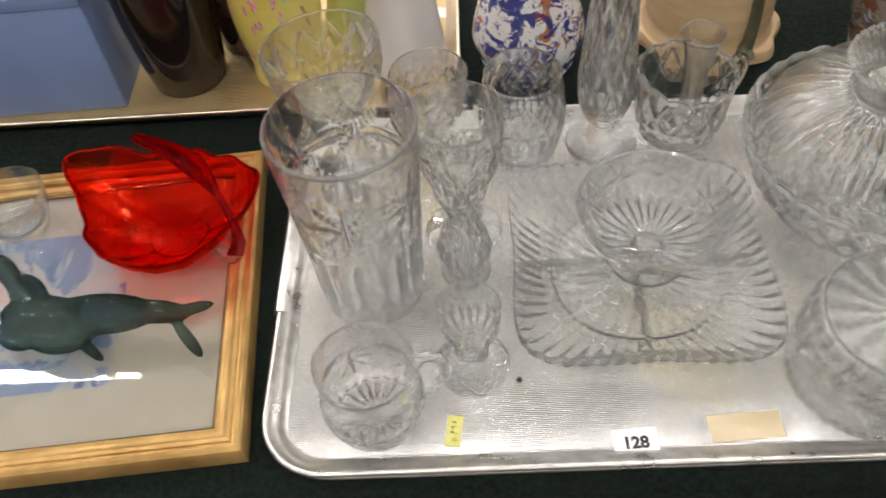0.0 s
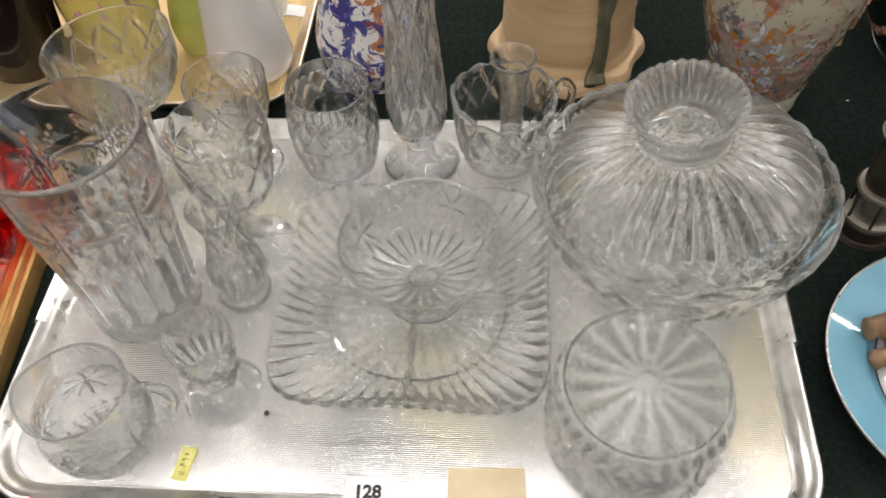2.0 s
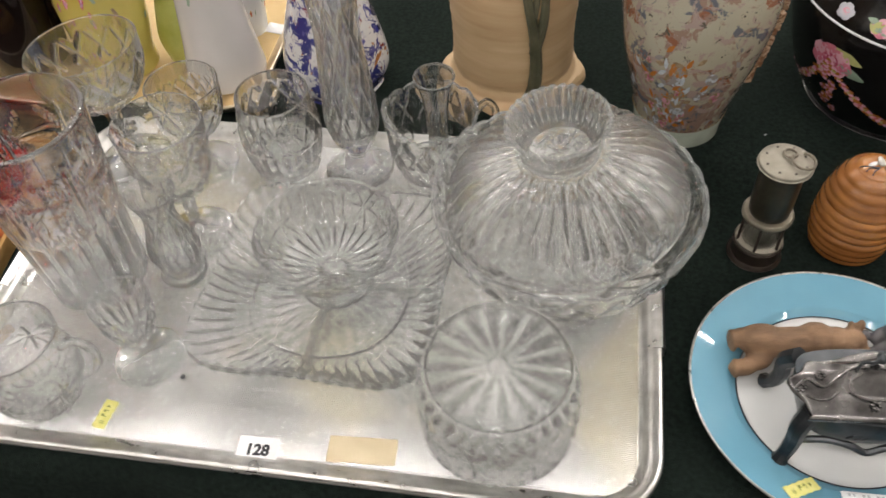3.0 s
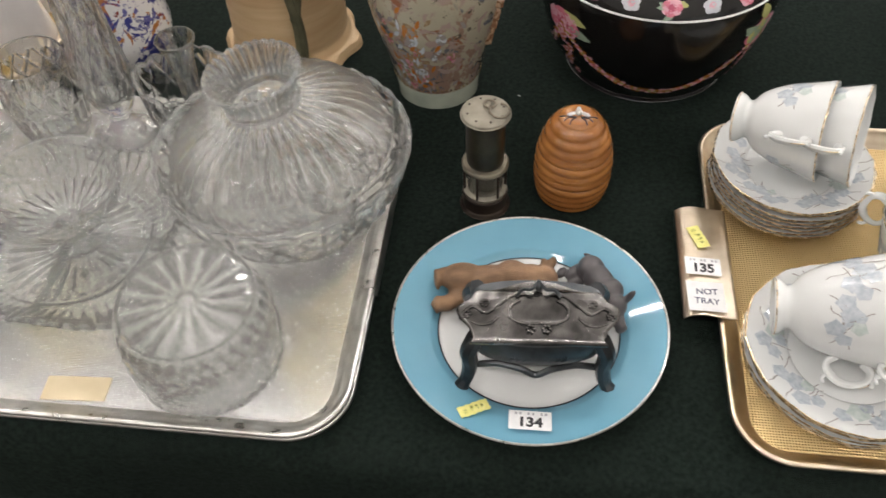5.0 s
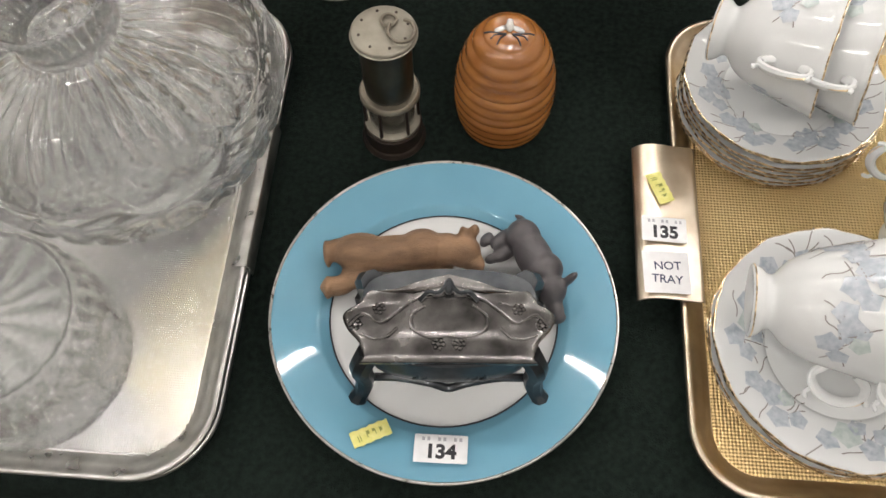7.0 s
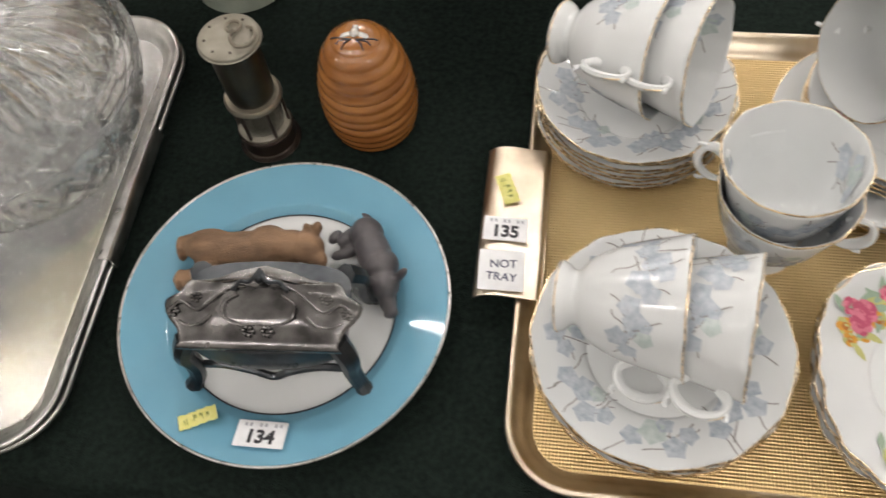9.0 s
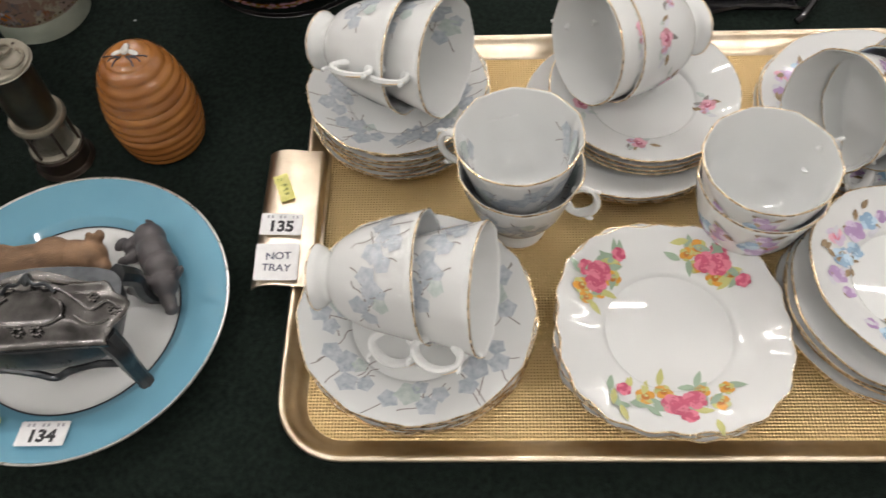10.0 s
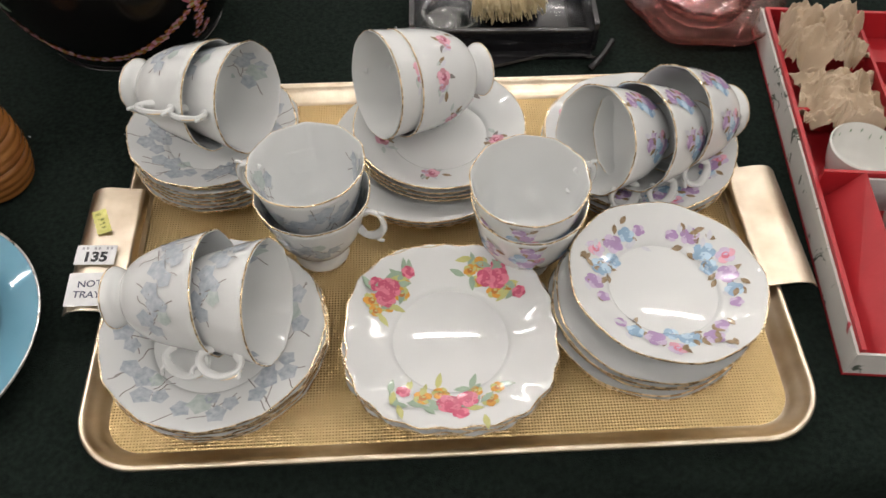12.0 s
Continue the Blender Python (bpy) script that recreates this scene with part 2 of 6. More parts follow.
TUBE, tube_nt, tube_p = base_mat("fluorescent_tube")
tube_p.inputs["Base Color"].default_value = (0.8, 0.8, 0.8, 1)
tube_p.inputs["Emission Color"].default_value = (1.0, 0.935, 0.895, 1)
tube_p.inputs["Emission Strength"].default_value = 95
LAMP_Z = 4.3
for gy in (-1.6, 3.15, 6.6):
    # end columns (-4.95, 5.3) are added, unseen, for more sparkle in the glass
    for gx in (-4.95, -2.9, -0.85, 1.2, 3.25, 5.3):
        lt = thing("ceiling_light", pose(gx, gy, LAMP_Z), "white hanging light fitting with a fluorescent tube", "ceiling light", "tube lights")
        part("housing", loft([[(x, y, z) for x, y in rrect(a, b, 0.01, 3)] for a, b, z in ((.64, .03, 0), (.64, .03, -.03), (.62, .02, -.06))]), LAMP_WHITE, lt)
        part("tube", tube([(-.6, 0, -.1), (0, 0, -.1), (.6, 0, -.1)], 0.019, 6), TUBE, lt, "glowing white tube", sharp=60)
        la = new("ceiling_light_lamp", bpy.data.lights.new("tube", "AREA"))
        la.data.shape, la.data.size, la.data.size_y, la.data.energy, la.data.color = "RECTANGLE", 1.2, 0.11, 15, (1.0, 0.935, 0.895)
        la.matrix_basis = pose(gx, gy, LAMP_Z - 0.125)
        for ex in (-.605, .605):
            part("end_cap", tube([(ex - .008, 0, -.1), (ex + .008, 0, -.1)], 0.02, 8), LAMP_WHITE, lt)
            part("tube_holder", box(ex - .006, -.012, -.1, ex + .006, .012, -.055), LAMP_WHITE, lt, sharp=0)
            # the drop on rods is assumed, so that the tubes brighten the ceiling
            part("hanging_rod", tube([(ex * 0.7, 0, -.01), (ex * 0.7, 0, 0.25), (ex * 0.7, 0, 0.5)], 0.006, 6), LAMP_WHITE, lt)


# ---- the covered table ----
def cloth():
    """One sheet: the flat top, a soft front edge, and the hanging front with shallow folds."""
    bm = bmesh.new()
    line = [(2.6, 0.0)] + [(2.6 - 2.06 * i / 40, 0.0) for i in range(1, 41)]
    line += [(0.525, -0.0005), (0.514, -0.003), (0.506, -0.010), (0.502, -0.022), (0.500, -0.05), (0.498, -0.12), (0.497, -0.3), (0.497, -0.7)]
    nx = 120
    rows = []
    for y, z in line:
        row = []
        for i in range(nx + 1):
            x = -2.0 + 5.0 * i / nx
            w = min(1, max(0, -z / 0.1))
            dy = w * 0.012 * math.sin(x * 19 + 1.3 * math.sin(x * 5)) + 0.003 * noise.noise((x * 6, 0.3, z * 3))
            dz = 0.0007 * noise.noise((x * 9, y * 9, 0)) - 0.0008
            row.append(bm.verts.new((x, y + (dy if z < 0 else 0), z + dz)))
        rows.append(row)
    for a, b in zip(rows, rows[1:]):
        for i in range(nx):
            bm.faces.new((a[i], a[i + 1], b[i + 1], b[i]))
    return bm


table = thing("trestle_table", pose(0.5, 1.55, ZF), "long trestle table under a dark green felt cloth", "table")
part("tabletop", box(-2.45, -1.03, 0.725, 2.45, 1.03, 0.752, 0.003), surface("table_wood", (0.2, 0.12, 0.07), (0.3, 0.19, 0.11), 8, 0.5), table)
for lx in (-2.3, 0, 2.3):
    for ly in (-0.9, 0.9):
        part("leg", rounded_slab(0.025, 0.025, 0.724, 0.005), surface("leg_steel", (0.2, 0.2, 0.2), (0.3, 0.3, 0.3), 20, 0.4, 1.0), table, at=pose(lx, ly, 0))
solid("tablecloth", cloth(), FELT, pose(0, 0, 0), "dark green felt cloth with lint specks, hanging over the table's front", "tablecloth", sharp=60)
# ---- trays ----
def tray(name, at, hx, hy, r, floor_mat, rim_mat, label, group="", handles=True, depth=0.018):
    t = thing(name, at, label, "tray", group)
    # floor edge, well side, flange, rolled lip, outside
    prof = [(-0.0175, 0.0048), (-0.0165, 0.0052), (-0.0125, 0.0075), (-0.0105, 0.0105), (-0.0085, 0.0112), (-0.0045, depth - 0.002),
            (-0.003, depth), (-0.001, depth + 0.0006), (0.0006, depth - 0.0005), (0.0008, depth - 0.003), (-0.0008, depth - 0.0045),
            (-0.004, 0.008), (-0.010, 0.003), (-0.018, 0.0015), (-0.03, 0.0015)]
    loops = [[(x, y, z) for x, y in rrect(hx + d, hy + d, max(r + d, 0.004), 10)] for d, z in prof]
    part("rim", loft(loops, cap0=False, cap1=True), rim_mat, t, sharp=60)
    part("tray_floor", loft([[(x, y, z) for x, y in rrect(hx + d, hy + d, r + d, 10)] for d, z in ((-0.0165, 0.0043), (-0.0172, 0.0052), (-0.0185, 0.0054))], cap0=True, cap1=True), floor_mat, t, sharp=60)
    return t


def tray_handle(parent, side, hx, y0, y1, mat, zz=0.0215):
    """A bent plate that wraps the tray's end."""
    path = [(-0.012, -0.008), (-0.010, -0.001), (-0.004, 0.0), (0.004, 0.001), (0.018, 0.003), (0.028, 0.001), (0.034, -0.004)]
    pts = curve_points([(a, b, 0) for a, b in path], 4)
    bm = bmesh.new()
    th = 0.0012
    loops = []
    for y in (y0, y1):
        loops.append([(side * (hx + p.x), y, zz + p.y) for p in pts] + [(side * (hx + p.x), y, zz + p.y - th) for p in reversed(pts)])
    loft(loops, bm)
    return part("handle", bm, mat, parent, sharp=50)


TA = (0.1755, 0.703)
lower = tray("serving_tray", pose(TA[0] + 0.002, TA[1] + 0.001, 0.0), 0.293, 0.19, 0.05, SILVER_FLOOR, SILVER_RIM, "silver metal serving tray stacked beneath another tray", "silver trays", depth=0.014)
tray_a = tray("serving_tray", pose(TA[0], TA[1], 0.0075), 0.2945, 0.191, 0.05, SILVER_FLOOR, SILVER_RIM, "worn silver metal serving tray crowded with cut glass", "silver trays", depth=0.0155)
for s in (-1, 1):
    part("clip", loft([[(s * (0.2945 + a), y, b) for a, b in ((-0.007, 0.0152), (-0.004, 0.0172), (0.001, 0.0174), (0.0035, 0.014), (0.0035, 0.004), (0.002, 0.004), (0.002, 0.013), (0.0, 0.016), (-0.006, 0.0147))] for y in (-0.045, 0.075)]), SILVER_RIM, tray_a)
TB = (1.030, 0.7165)
tray_b = tray("serving_tray", pose(TB[0], TB[1], 0), 0.264, 0.189, 0.045, GOLD_FLOOR, GOLD_RIM, "gold metal serving tray with handles, full of tea china", "gold trays")
HANDLE_METAL = surface("handle_metal", (0.5, 0.41, 0.3), (0.8, 0.72, 0.6), 22, 0.22, 1.0, rough2=0.45)
for s in (-1, 1):
    tray_handle(tray_b, s, 0.260, -0.063, 0.06, HANDLE_METAL)
tray_c = tray("serving_tray", pose(-0.26, 1.115, 0), 0.3, 0.195, 0.045, GOLD_FLOOR, GOLD_RIM, "gold metal serving tray of vases behind the picture", "gold trays")


# ---- labels ----
def lettering(txt, size, mat, parent, at, name="lettering", bold=0.0):
    cu = bpy.data.curves.new(name, "FONT")
    cu.body, cu.size, cu.align_x, cu.align_y = txt, size, "CENTER", "CENTER"
    cu.offset = bold
    tmp = bpy.data.objects.new(name, cu)
    me = bpy.data.meshes.new_from_object(tmp)
    bpy.data.objects.remove(tmp)
    me.materials.append(mat)
    return share(name, me, parent, at)


def lot_label(at, txt, w=0.033, h=0.019, stamp=True):
    t = thing("lot_label", at, "white paper lot label printed " + txt, "label", "lot labels")
    part("paper", rounded_slab(w / 2, h / 2, 0.0004, 0.001, 0.0001), PAPER, t)
    lettering(txt, 0.0128, INK, t, pose(0, -h * 0.13, 0.00055), bold=0.00055)
    if stamp:
        bm = bmesh.new()
        for i in range(8):
            if i not in (2, 5):
                merge(bm, box(-w * 0.36 + i * w * 0.1, h * 0.27, 0.00045, -w * 0.36 + i * w * 0.1 + w * 0.055, h * 0.4, 0.00055))
        part("stamp", bm, STAMP, t, sharp=0)
    return t


FAINT_PEN = flat("faint_pen", (0.3, 0.33, 0.08), 0.6)


def yellow_tag(at, w=0.025, h=0.012):
    t = thing("price_tag", at, "small yellow paper tag with pen marks", "tag", "yellow tags")
    bm = bmesh.new()
    n = 9
    edge = [(-w / 2 + w * i / n, -h / 2 + (0.0007 if i % 2 else 0)) for i in range(n + 1)] + [(w / 2 - w * i / n, h / 2 - (0.0007 if i % 2 else 0)) for i in range(n + 1)]
    loft([[(x, y, z + 0.0006 * math.sin(x * 200)) for x, y in edge] for z in (0, 0.0003)], bm)
    part("paper", bm, YELLOW_TAG, t, sharp=0)
    bm = bmesh.new()
    for a, b, lo, hi in ((-0.34, 0.02, -0.3, 0.05), (-0.28, 0.02, -0.28, 0.08), (-0.1, 0.08, -0.02, 0.2), (-0.1, 0.02, -0.2, 0.18), (0.06, 0.07, 0.04, 0.2), (0.12, 0.02, -0.18, 0.12), (0.24, 0.07, -0.06, 0.14), (0.24, 0.02, -0.14, 0.2)):
        merge(bm, box(w * a, h * lo, 0.0009, w * (a + b), h * hi, 0.001))
    part("pen_marks", bm, FAINT_PEN, t, sharp=0)
    return t


# ---- labels in place ----
lot_label(pose(0.161, 0.535, 0.0133, 0, 0, 2), "128", stamp=False)
solid("masking_tape", rounded_slab(0.027, 0.011, 0.0003, 0.001, 0.0001), surface("tape_paper", (0.6, 0.5, 0.32), (0.68, 0.58, 0.4), 30, 0.6), pose(0.243, 0.543, 0.0132, 0, 0, 3), "strip of old cream tape stuck to the silver tray", "tape")
yellow_tag(pose(0.027, 0.548, 0.0134, 0, 0, 82))
lot_label(pose(0.612, 0.5445, 0.0202, -14, 0, 1), "134")
yellow_tag(pose(0.568, 0.551, 0.0202, -13, 6, 27))
lot_label(pose(0.7545, 0.7045, 0.0258, 0, 3, 0), "135", w=0.031)
yellow_tag(pose(0.753, 0.738, 0.0262, 0, 3, -68))
nt_label = thing("paper_note", pose(0.7545, 0.672, 0.0255, 0, 3, 2), "white paper note handwritten NOT TRAY on the tray's handle", "label")
part("paper", rounded_slab(0.0158, 0.0155, 0.0004, 0.001, 0.0001), PAPER, nt_label)
lettering("NOT", 0.0085, PEN, nt_label, pose(0.001, 0.0045, 0.0006, 0, 0, 2), "handwriting", 0.0001)
lettering("TRAY", 0.0085, PEN, nt_label, pose(0.0, -0.0055, 0.0006, 0, 0, -3), "handwriting", 0.0001)

# ---- china ----
PINK = flat("print_pink", (0.68, 0.2, 0.28), 0.2, coat=0.5)
DEEP_PINK = flat("print_deep_pink", (0.5, 0.09, 0.16), 0.2, coat=0.5)
PALE_PINK = flat("print_pale_pink", (0.78, 0.42, 0.52), 0.2, coat=0.5)
ORANGE = flat("print_orange", (0.62, 0.3, 0.05), 0.2, coat=0.5)
RUST = flat("print_rust", (0.42, 0.15, 0.03), 0.2, coat=0.5)
LEAF = flat("print_green", (0.3, 0.4, 0.3), 0.2, coat=0.5)
LEAF_YELLOW = flat("print_yellow_green", (0.5, 0.5, 0.2), 0.2, coat=0.5)
GREY_BLUE = surface("print_grey_blue", (0.36, 0.41, 0.47), (0.56, 0.6, 0.64), 240, 0.2, coat=0.5)
GREY_GREEN = surface("print_grey_green", (0.42, 0.5, 0.48), (0.58, 0.64, 0.62), 240, 0.2, coat=0.5)
TWIG = flat("print_grey_twig", (0.26, 0.24, 0.23), 0.25)
BROWN_LEAF = surface("print_brown_leaf", (0.22, 0.15, 0.08), (0.36, 0.27, 0.17), 260, 0.2, coat=0.5)
MAUVE = flat("print_mauve", (0.4, 0.27, 0.48), 0.2, coat=0.5)
PALE_MAUVE = flat("print_pale_mauve", (0.6, 0.5, 0.66), 0.2, coat=0.5)
SKY = flat("print_sky_blue", (0.28, 0.42, 0.58), 0.2, coat=0.5)
PALE_SKY = flat("print_pale_blue", (0.5, 0.66, 0.78), 0.2, coat=0.5)
DUSTY_PINK = flat("print_dusty_pink", (0.56, 0.27, 0.32), 0.2, coat=0.5)
DUSTY_DEEP = flat("print_dusty_rose", (0.42, 0.12, 0.18), 0.2, coat=0.5)
GHOST = flat("print_pale_grey", (0.62, 0.63, 0.68), 0.2, coat=0.5)
INKS = [PINK, DEEP_PINK, PALE_PINK, ORANGE, RUST, LEAF, LEAF_YELLOW, GREY_BLUE, GREY_GREEN, TWIG, BROWN_LEAF, MAUVE, PALE_MAUVE, SKY, PALE_SKY, GHOST, DUSTY_PINK, DUSTY_DEEP]
rng = random.Random(4)


class Print:
    """Printed flowers laid on a glazed surface; surf(u, v, lift) gives the place."""

    def __init__(self, surf, split=False):
        self.split, self.flowers = split, []
        self.surf, self.bm, self.k, self.round = surf, bmesh.new(), 0, 0.0

    def blob(self, u, v, pts, ink):
        self.k += 1
        lift = 0.00022 + 0.000004 * (self.k % 40)
        c = self.bm.verts.new(self.surf(u, v, lift))
        mid = [self.bm.verts.new(self.surf(u + a * 0.5, v + b * 0.5, lift)) for a, b in pts]
        ring = [self.bm.verts.new(self.surf(u + a, v + b, lift)) for a, b in pts]
        n = len(pts)
        for i in range(n):
            j = (i + 1) % n
            for f in ((c, mid[i], mid[j]), (mid[i], ring[i], ring[j], mid[j])):
                self.bm.faces.new(f).material_index = INKS.index(ink)

    def leaf(self, u, v, ang, ln, wd, ink):
        ca, sa = math.cos(ang), math.sin(ang)
        pts = []
        for t, w in ((0, 0), (0.25, 0.8), (0.5, 1), (0.8, 0.55), (1, 0), (0.8, -0.55), (0.5, -1), (0.25, -0.8)):
            a, b = (t - 0.5) * ln, w * wd * 0.5
            pts.append((a * ca - b * sa, a * sa + b * ca))
        self.blob(u + 0.5 * ln * ca, v + 0.5 * ln * sa, pts, ink)

    def ivy(self, u, v, ang, s, ink):
        pts = []
        for i in range(15):
            a = 2 * math.pi * i / 15
            r = s * (0.62 + 0.38 * abs(math.cos(2.5 * a))) * (1.1 if i == 0 else 1)
            pts.append((r * math.cos(a + ang), r * math.sin(a + ang)))
        self.blob(u, v, pts, ink)

    def twig(self, u, v, ang, ln, ink=None, w=0.0008, bend=0.8):
        p, a = [], ang
        for i in range(7):
            p.append((u, v, a))
            u, v, a = u + ln / 6 * math.cos(a), v + ln / 6 * math.sin(a), a + bend / 6 * (1 if i < 3 else -1.6)
        vs = []
        for x, y, b in p:
            vs.append((self.bm.verts.new(self.surf(x - w / 2 * math.sin(b), y + w / 2 * math.cos(b), 0.00021)), self.bm.verts.new(self.surf(x + w / 2 * math.sin(b), y - w / 2 * math.cos(b), 0.00021))))
        for q, r in zip(vs, vs[1:]):
            self.bm.faces.new((q[0], q[1], r[1], r[0])).material_index = INKS.index(ink or TWIG)

    def flower(self, u, v, s, outer, inner, heart, petals=5):
        a0 = rng.uniform(0, 6)
        keep = self.bm
        if self.split:
            self.bm = bmesh.new()
            self.flowers.append(self.bm)
        for i in range(petals):
            a = a0 + 2 * math.pi * i / petals
            pts = [(0.55 * s * math.cos(b), 0.48 * s * math.sin(b) * rng.uniform(0.85, 1.15)) for b in (2 * math.pi * j / 9 for j in range(9))]
            self.blob(u + 0.5 * s * math.cos(a), v + 0.5 * s * math.sin(a), pts, outer if i % 2 else inner)
        self.blob(u, v, [(0.42 * s * math.cos(b), 0.42 * s * math.sin(b)) for b in (2 * math.pi * j / 8 for j in range(8))], heart)
        self.blob(u + 0.1 * s, v + 0.12 * s, [(0.22 * s * math.cos(b), 0.16 * s * math.sin(b)) for b in (2 * math.pi * j / 7 for j in range(7))], inner)
        self.bm = keep

    def spray(self, u, v, ang, ln, style):
        """A bunch of flowers and leaves along a short line."""
        ca, sa = math.cos(ang), math.sin(ang)
        if self.round:
            a0, rr = math.atan2(v, u), self.round
            at = lambda t, o: ((rr - o) * math.cos(a0 + t * ln / rr), (rr - o) * math.sin(a0 + t * ln / rr))
        else:
            at = lambda t, o: (u + t * ln * ca - o * sa, v + t * ln * sa + o * ca)
        if style == "bright":
            for i in range(24):
                t, o = rng.uniform(-0.58, 0.58), rng.uniform(-0.2, 0.18) * ln
                self.leaf(*at(t, o), rng.uniform(0, 6.3), 0.0135, 0.005, LEAF if i % 3 else LEAF_YELLOW)
            for t, o, s, k in ((-0.02, 0, 0.0088, 0), (0.17, 0.003, 0.0078, 0), (-0.28, 0.001, 0.0068, 1), (0.36, -0.004, 0.0064, 1), (-0.12, 0.009, 0.0064, 1), (0.5, 0.002, 0.005, 1), (-0.47, -0.002, 0.0052, 0), (0.08, -0.008, 0.0062, 0), (0.28, 0.008, 0.0054, 1)):
                self.flower(*at(t, o), s * 1.0, *((PINK, DEEP_PINK, DEEP_PINK) if k == 0 else (ORANGE, LEAF_YELLOW, RUST)), petals=6)
        elif style == "mauve":
            for i in range(30):
                t, o = rng.uniform(-0.62, 0.62), rng.uniform(-0.16, 0.16) * ln
                self.leaf(*at(t, o), rng.uniform(0, 6.3), 0.0085, 0.0042, BROWN_LEAF if i % 3 else GHOST)
            for t, o, s, k in ((-0.22, 0.001, 0.0072, 0), (0.14, 0.003, 0.0074, 1), (-0.03, -0.006, 0.0064, 2), (0.36, -0.002, 0.0066, 0), (-0.42, 0.0, 0.0060, 1), (-0.04, 0.009, 0.0058, 1), (0.54, 0.002, 0.0046, 0), (-0.58, -0.001, 0.0044, 0)):
                self.flower(*at(t, o), s * 1.12, *((PALE_MAUVE, MAUVE, MAUVE), (PALE_SKY, SKY, SKY), (PALE_PINK, PALE_MAUVE, PINK))[k])
        elif style == "rose":
            for i in range(11):
                self.leaf(*at(rng.uniform(-0.5, 0.5), rng.uniform(-0.2, 0.2) * ln), rng.uniform(0, 6.3), 0.009, 0.0038, (GREY_GREEN, BROWN_LEAF, GHOST, TWIG)[i % 4])
            self.flower(u, v, 0.0066, DUSTY_PINK, PALE_PINK, DUSTY_DEEP)
            self.flower(*at(-0.3, 0.001), 0.0034, DUSTY_PINK, PALE_MAUVE, DUSTY_PINK)
        else:
            for i in range(7):
                self.twig(*at(rng.uniform(-0.5, 0.3), rng.uniform(-0.12, 0.12) * ln), rng.uniform(0, 6.3), 0.018, bend=rng.uniform(-2, 2))
            for t, o, s, k in ((-0.42, 0.0, 0.0075, 0), (-0.1, 0.006, 0.0095, 1), (0.2, -0.004, 0.008, 0), (0.45, 0.003, 0.0065, 0), (0.1, 0.011, 0.006, 1)):
                self.ivy(*at(t, o), rng.uniform(0, 6.3), s, GREY_GREEN if k and rng.random() < 0.5 else GREY_BLUE)

    def done(self, parent):
        ob = part("floral_spray", self.bm, INKS, parent, "printed floral spray", sharp=60)
        ob["kind"] = "stuff"
        for f in self.flowers:
            part("flower", f, INKS, ob, sharp=60)
        return ob


def plate_top(R, h, well=0.56):
    def z(r):
        t = min(1, max(0, (r / R - well) / (1 - well)))
        lip = 0.0015 if r < R * well else 0
        rise = 0.0016 * max(0.0, 1 - (r / (R * well)) ** 2)
        return 0.0042 + rise + (h - 0.0042) * (0.62 * t + 0.38 * t * t) + (0.0024 * min(1, t * 14) if lip == 0 else 0)
    return z


def outline(kind):
    if kind == "square":
        def f(a):
            c, s = abs(math.cos(a)), abs(math.sin(a))
            return (c ** 2.6 + s ** 2.6) ** (-1 / 2.6) * (1 + 0.013 * math.cos(20 * a) - 0.012 * abs(math.sin(2 * a)) ** 12)
    elif kind == "scallop":
        f = lambda a: 1 + 0.007 * math.cos(12 * a) + 0.004 * math.cos(24 * a)
    elif kind == "wave":
        f = lambda a: 1 + 0.009 * math.cos(9 * a + 0.4)
    else:
        f = lambda a: 1.0
    return f


CHINA_MESH = {}


def plate_mesh(R, h, kind):
    key = (R, h, kind)
    if key in CHINA_MESH:
        return CHINA_MESH[key]
    zt, ol = plate_top(R, h), outline(kind)
    tops = [(R * t, zt(R * t)) for t in (0.1, 0.2, 0.3, 0.38, 0.45, 0.5, 0.54, 0.558, 0.572, 0.585, 0.61, 0.66, 0.74, 0.82, 0.9, 0.96, 0.985)]
    under = [(0, 0.0012), (R * 0.42, 0.0012), (R * 0.45, 0.0), (R * 0.48, 0.0), (R * 0.5, 0.0018)] + [(R * t, zt(R * t) - 0.0028) for t in (0.62, 0.75, 0.9, 0.97)]
    prof = under + [(R, zt(R) - 0.0016), (R * 1.003, zt(R) - 0.0004), (R * 0.998, zt(R) + 0.0002)] + tops[::-1] + [(0, zt(0))]

    def mod(a, r, z, i):
        w = min(1, max(0, (r / R - 0.55) / 0.45)) ** 1.2
        return r * (1 + (ol(a) - 1) * w), z + (ol(a) - 1) * 0.03 * w * (kind != "square")
    body = link_mesh("body", revolve(prof, 96, mod), CHINA, 45)
    edge = [(R * ol(a) * math.cos(a), R * ol(a) * math.sin(a), zt(R) - 0.0006 + (ol(a) - 1) * 0.03 * (kind != "square")) for a in (2 * math.pi * i / 96 for i in range(96))]
    rim = link_mesh("gilt_rim", tube(edge, 0.0008, 6, closed=True), GILT, 0)
    CHINA_MESH[key] = (body, rim, zt)
    return CHINA_MESH[key]


def plate(at, R, h, kind, label, category="plate", group="", sprays=(), style="ivy", name="plate"):
    body, rim, zt = plate_mesh(R, h, kind)
    p = thing(name, at, label, category, group)
    share("body", body, p)
    share("gilt_rim", rim, p)["label"] = "thin worn gilt edge"
    if sprays:
        for a, rr, ln in sprays:
            pr = Print(lambda u, v, l: Vector((u, v, zt(math.hypot(u, v)) + l + (0.00035 if kind == "wave" else 0.0))), style in ("bright", "mauve"))
            a = radians(a)
            pr.round = rr
            pr.spray(rr * math.cos(a), rr * math.sin(a), a + math.pi / 2, ln, style)
            pr.done(p)
    return p


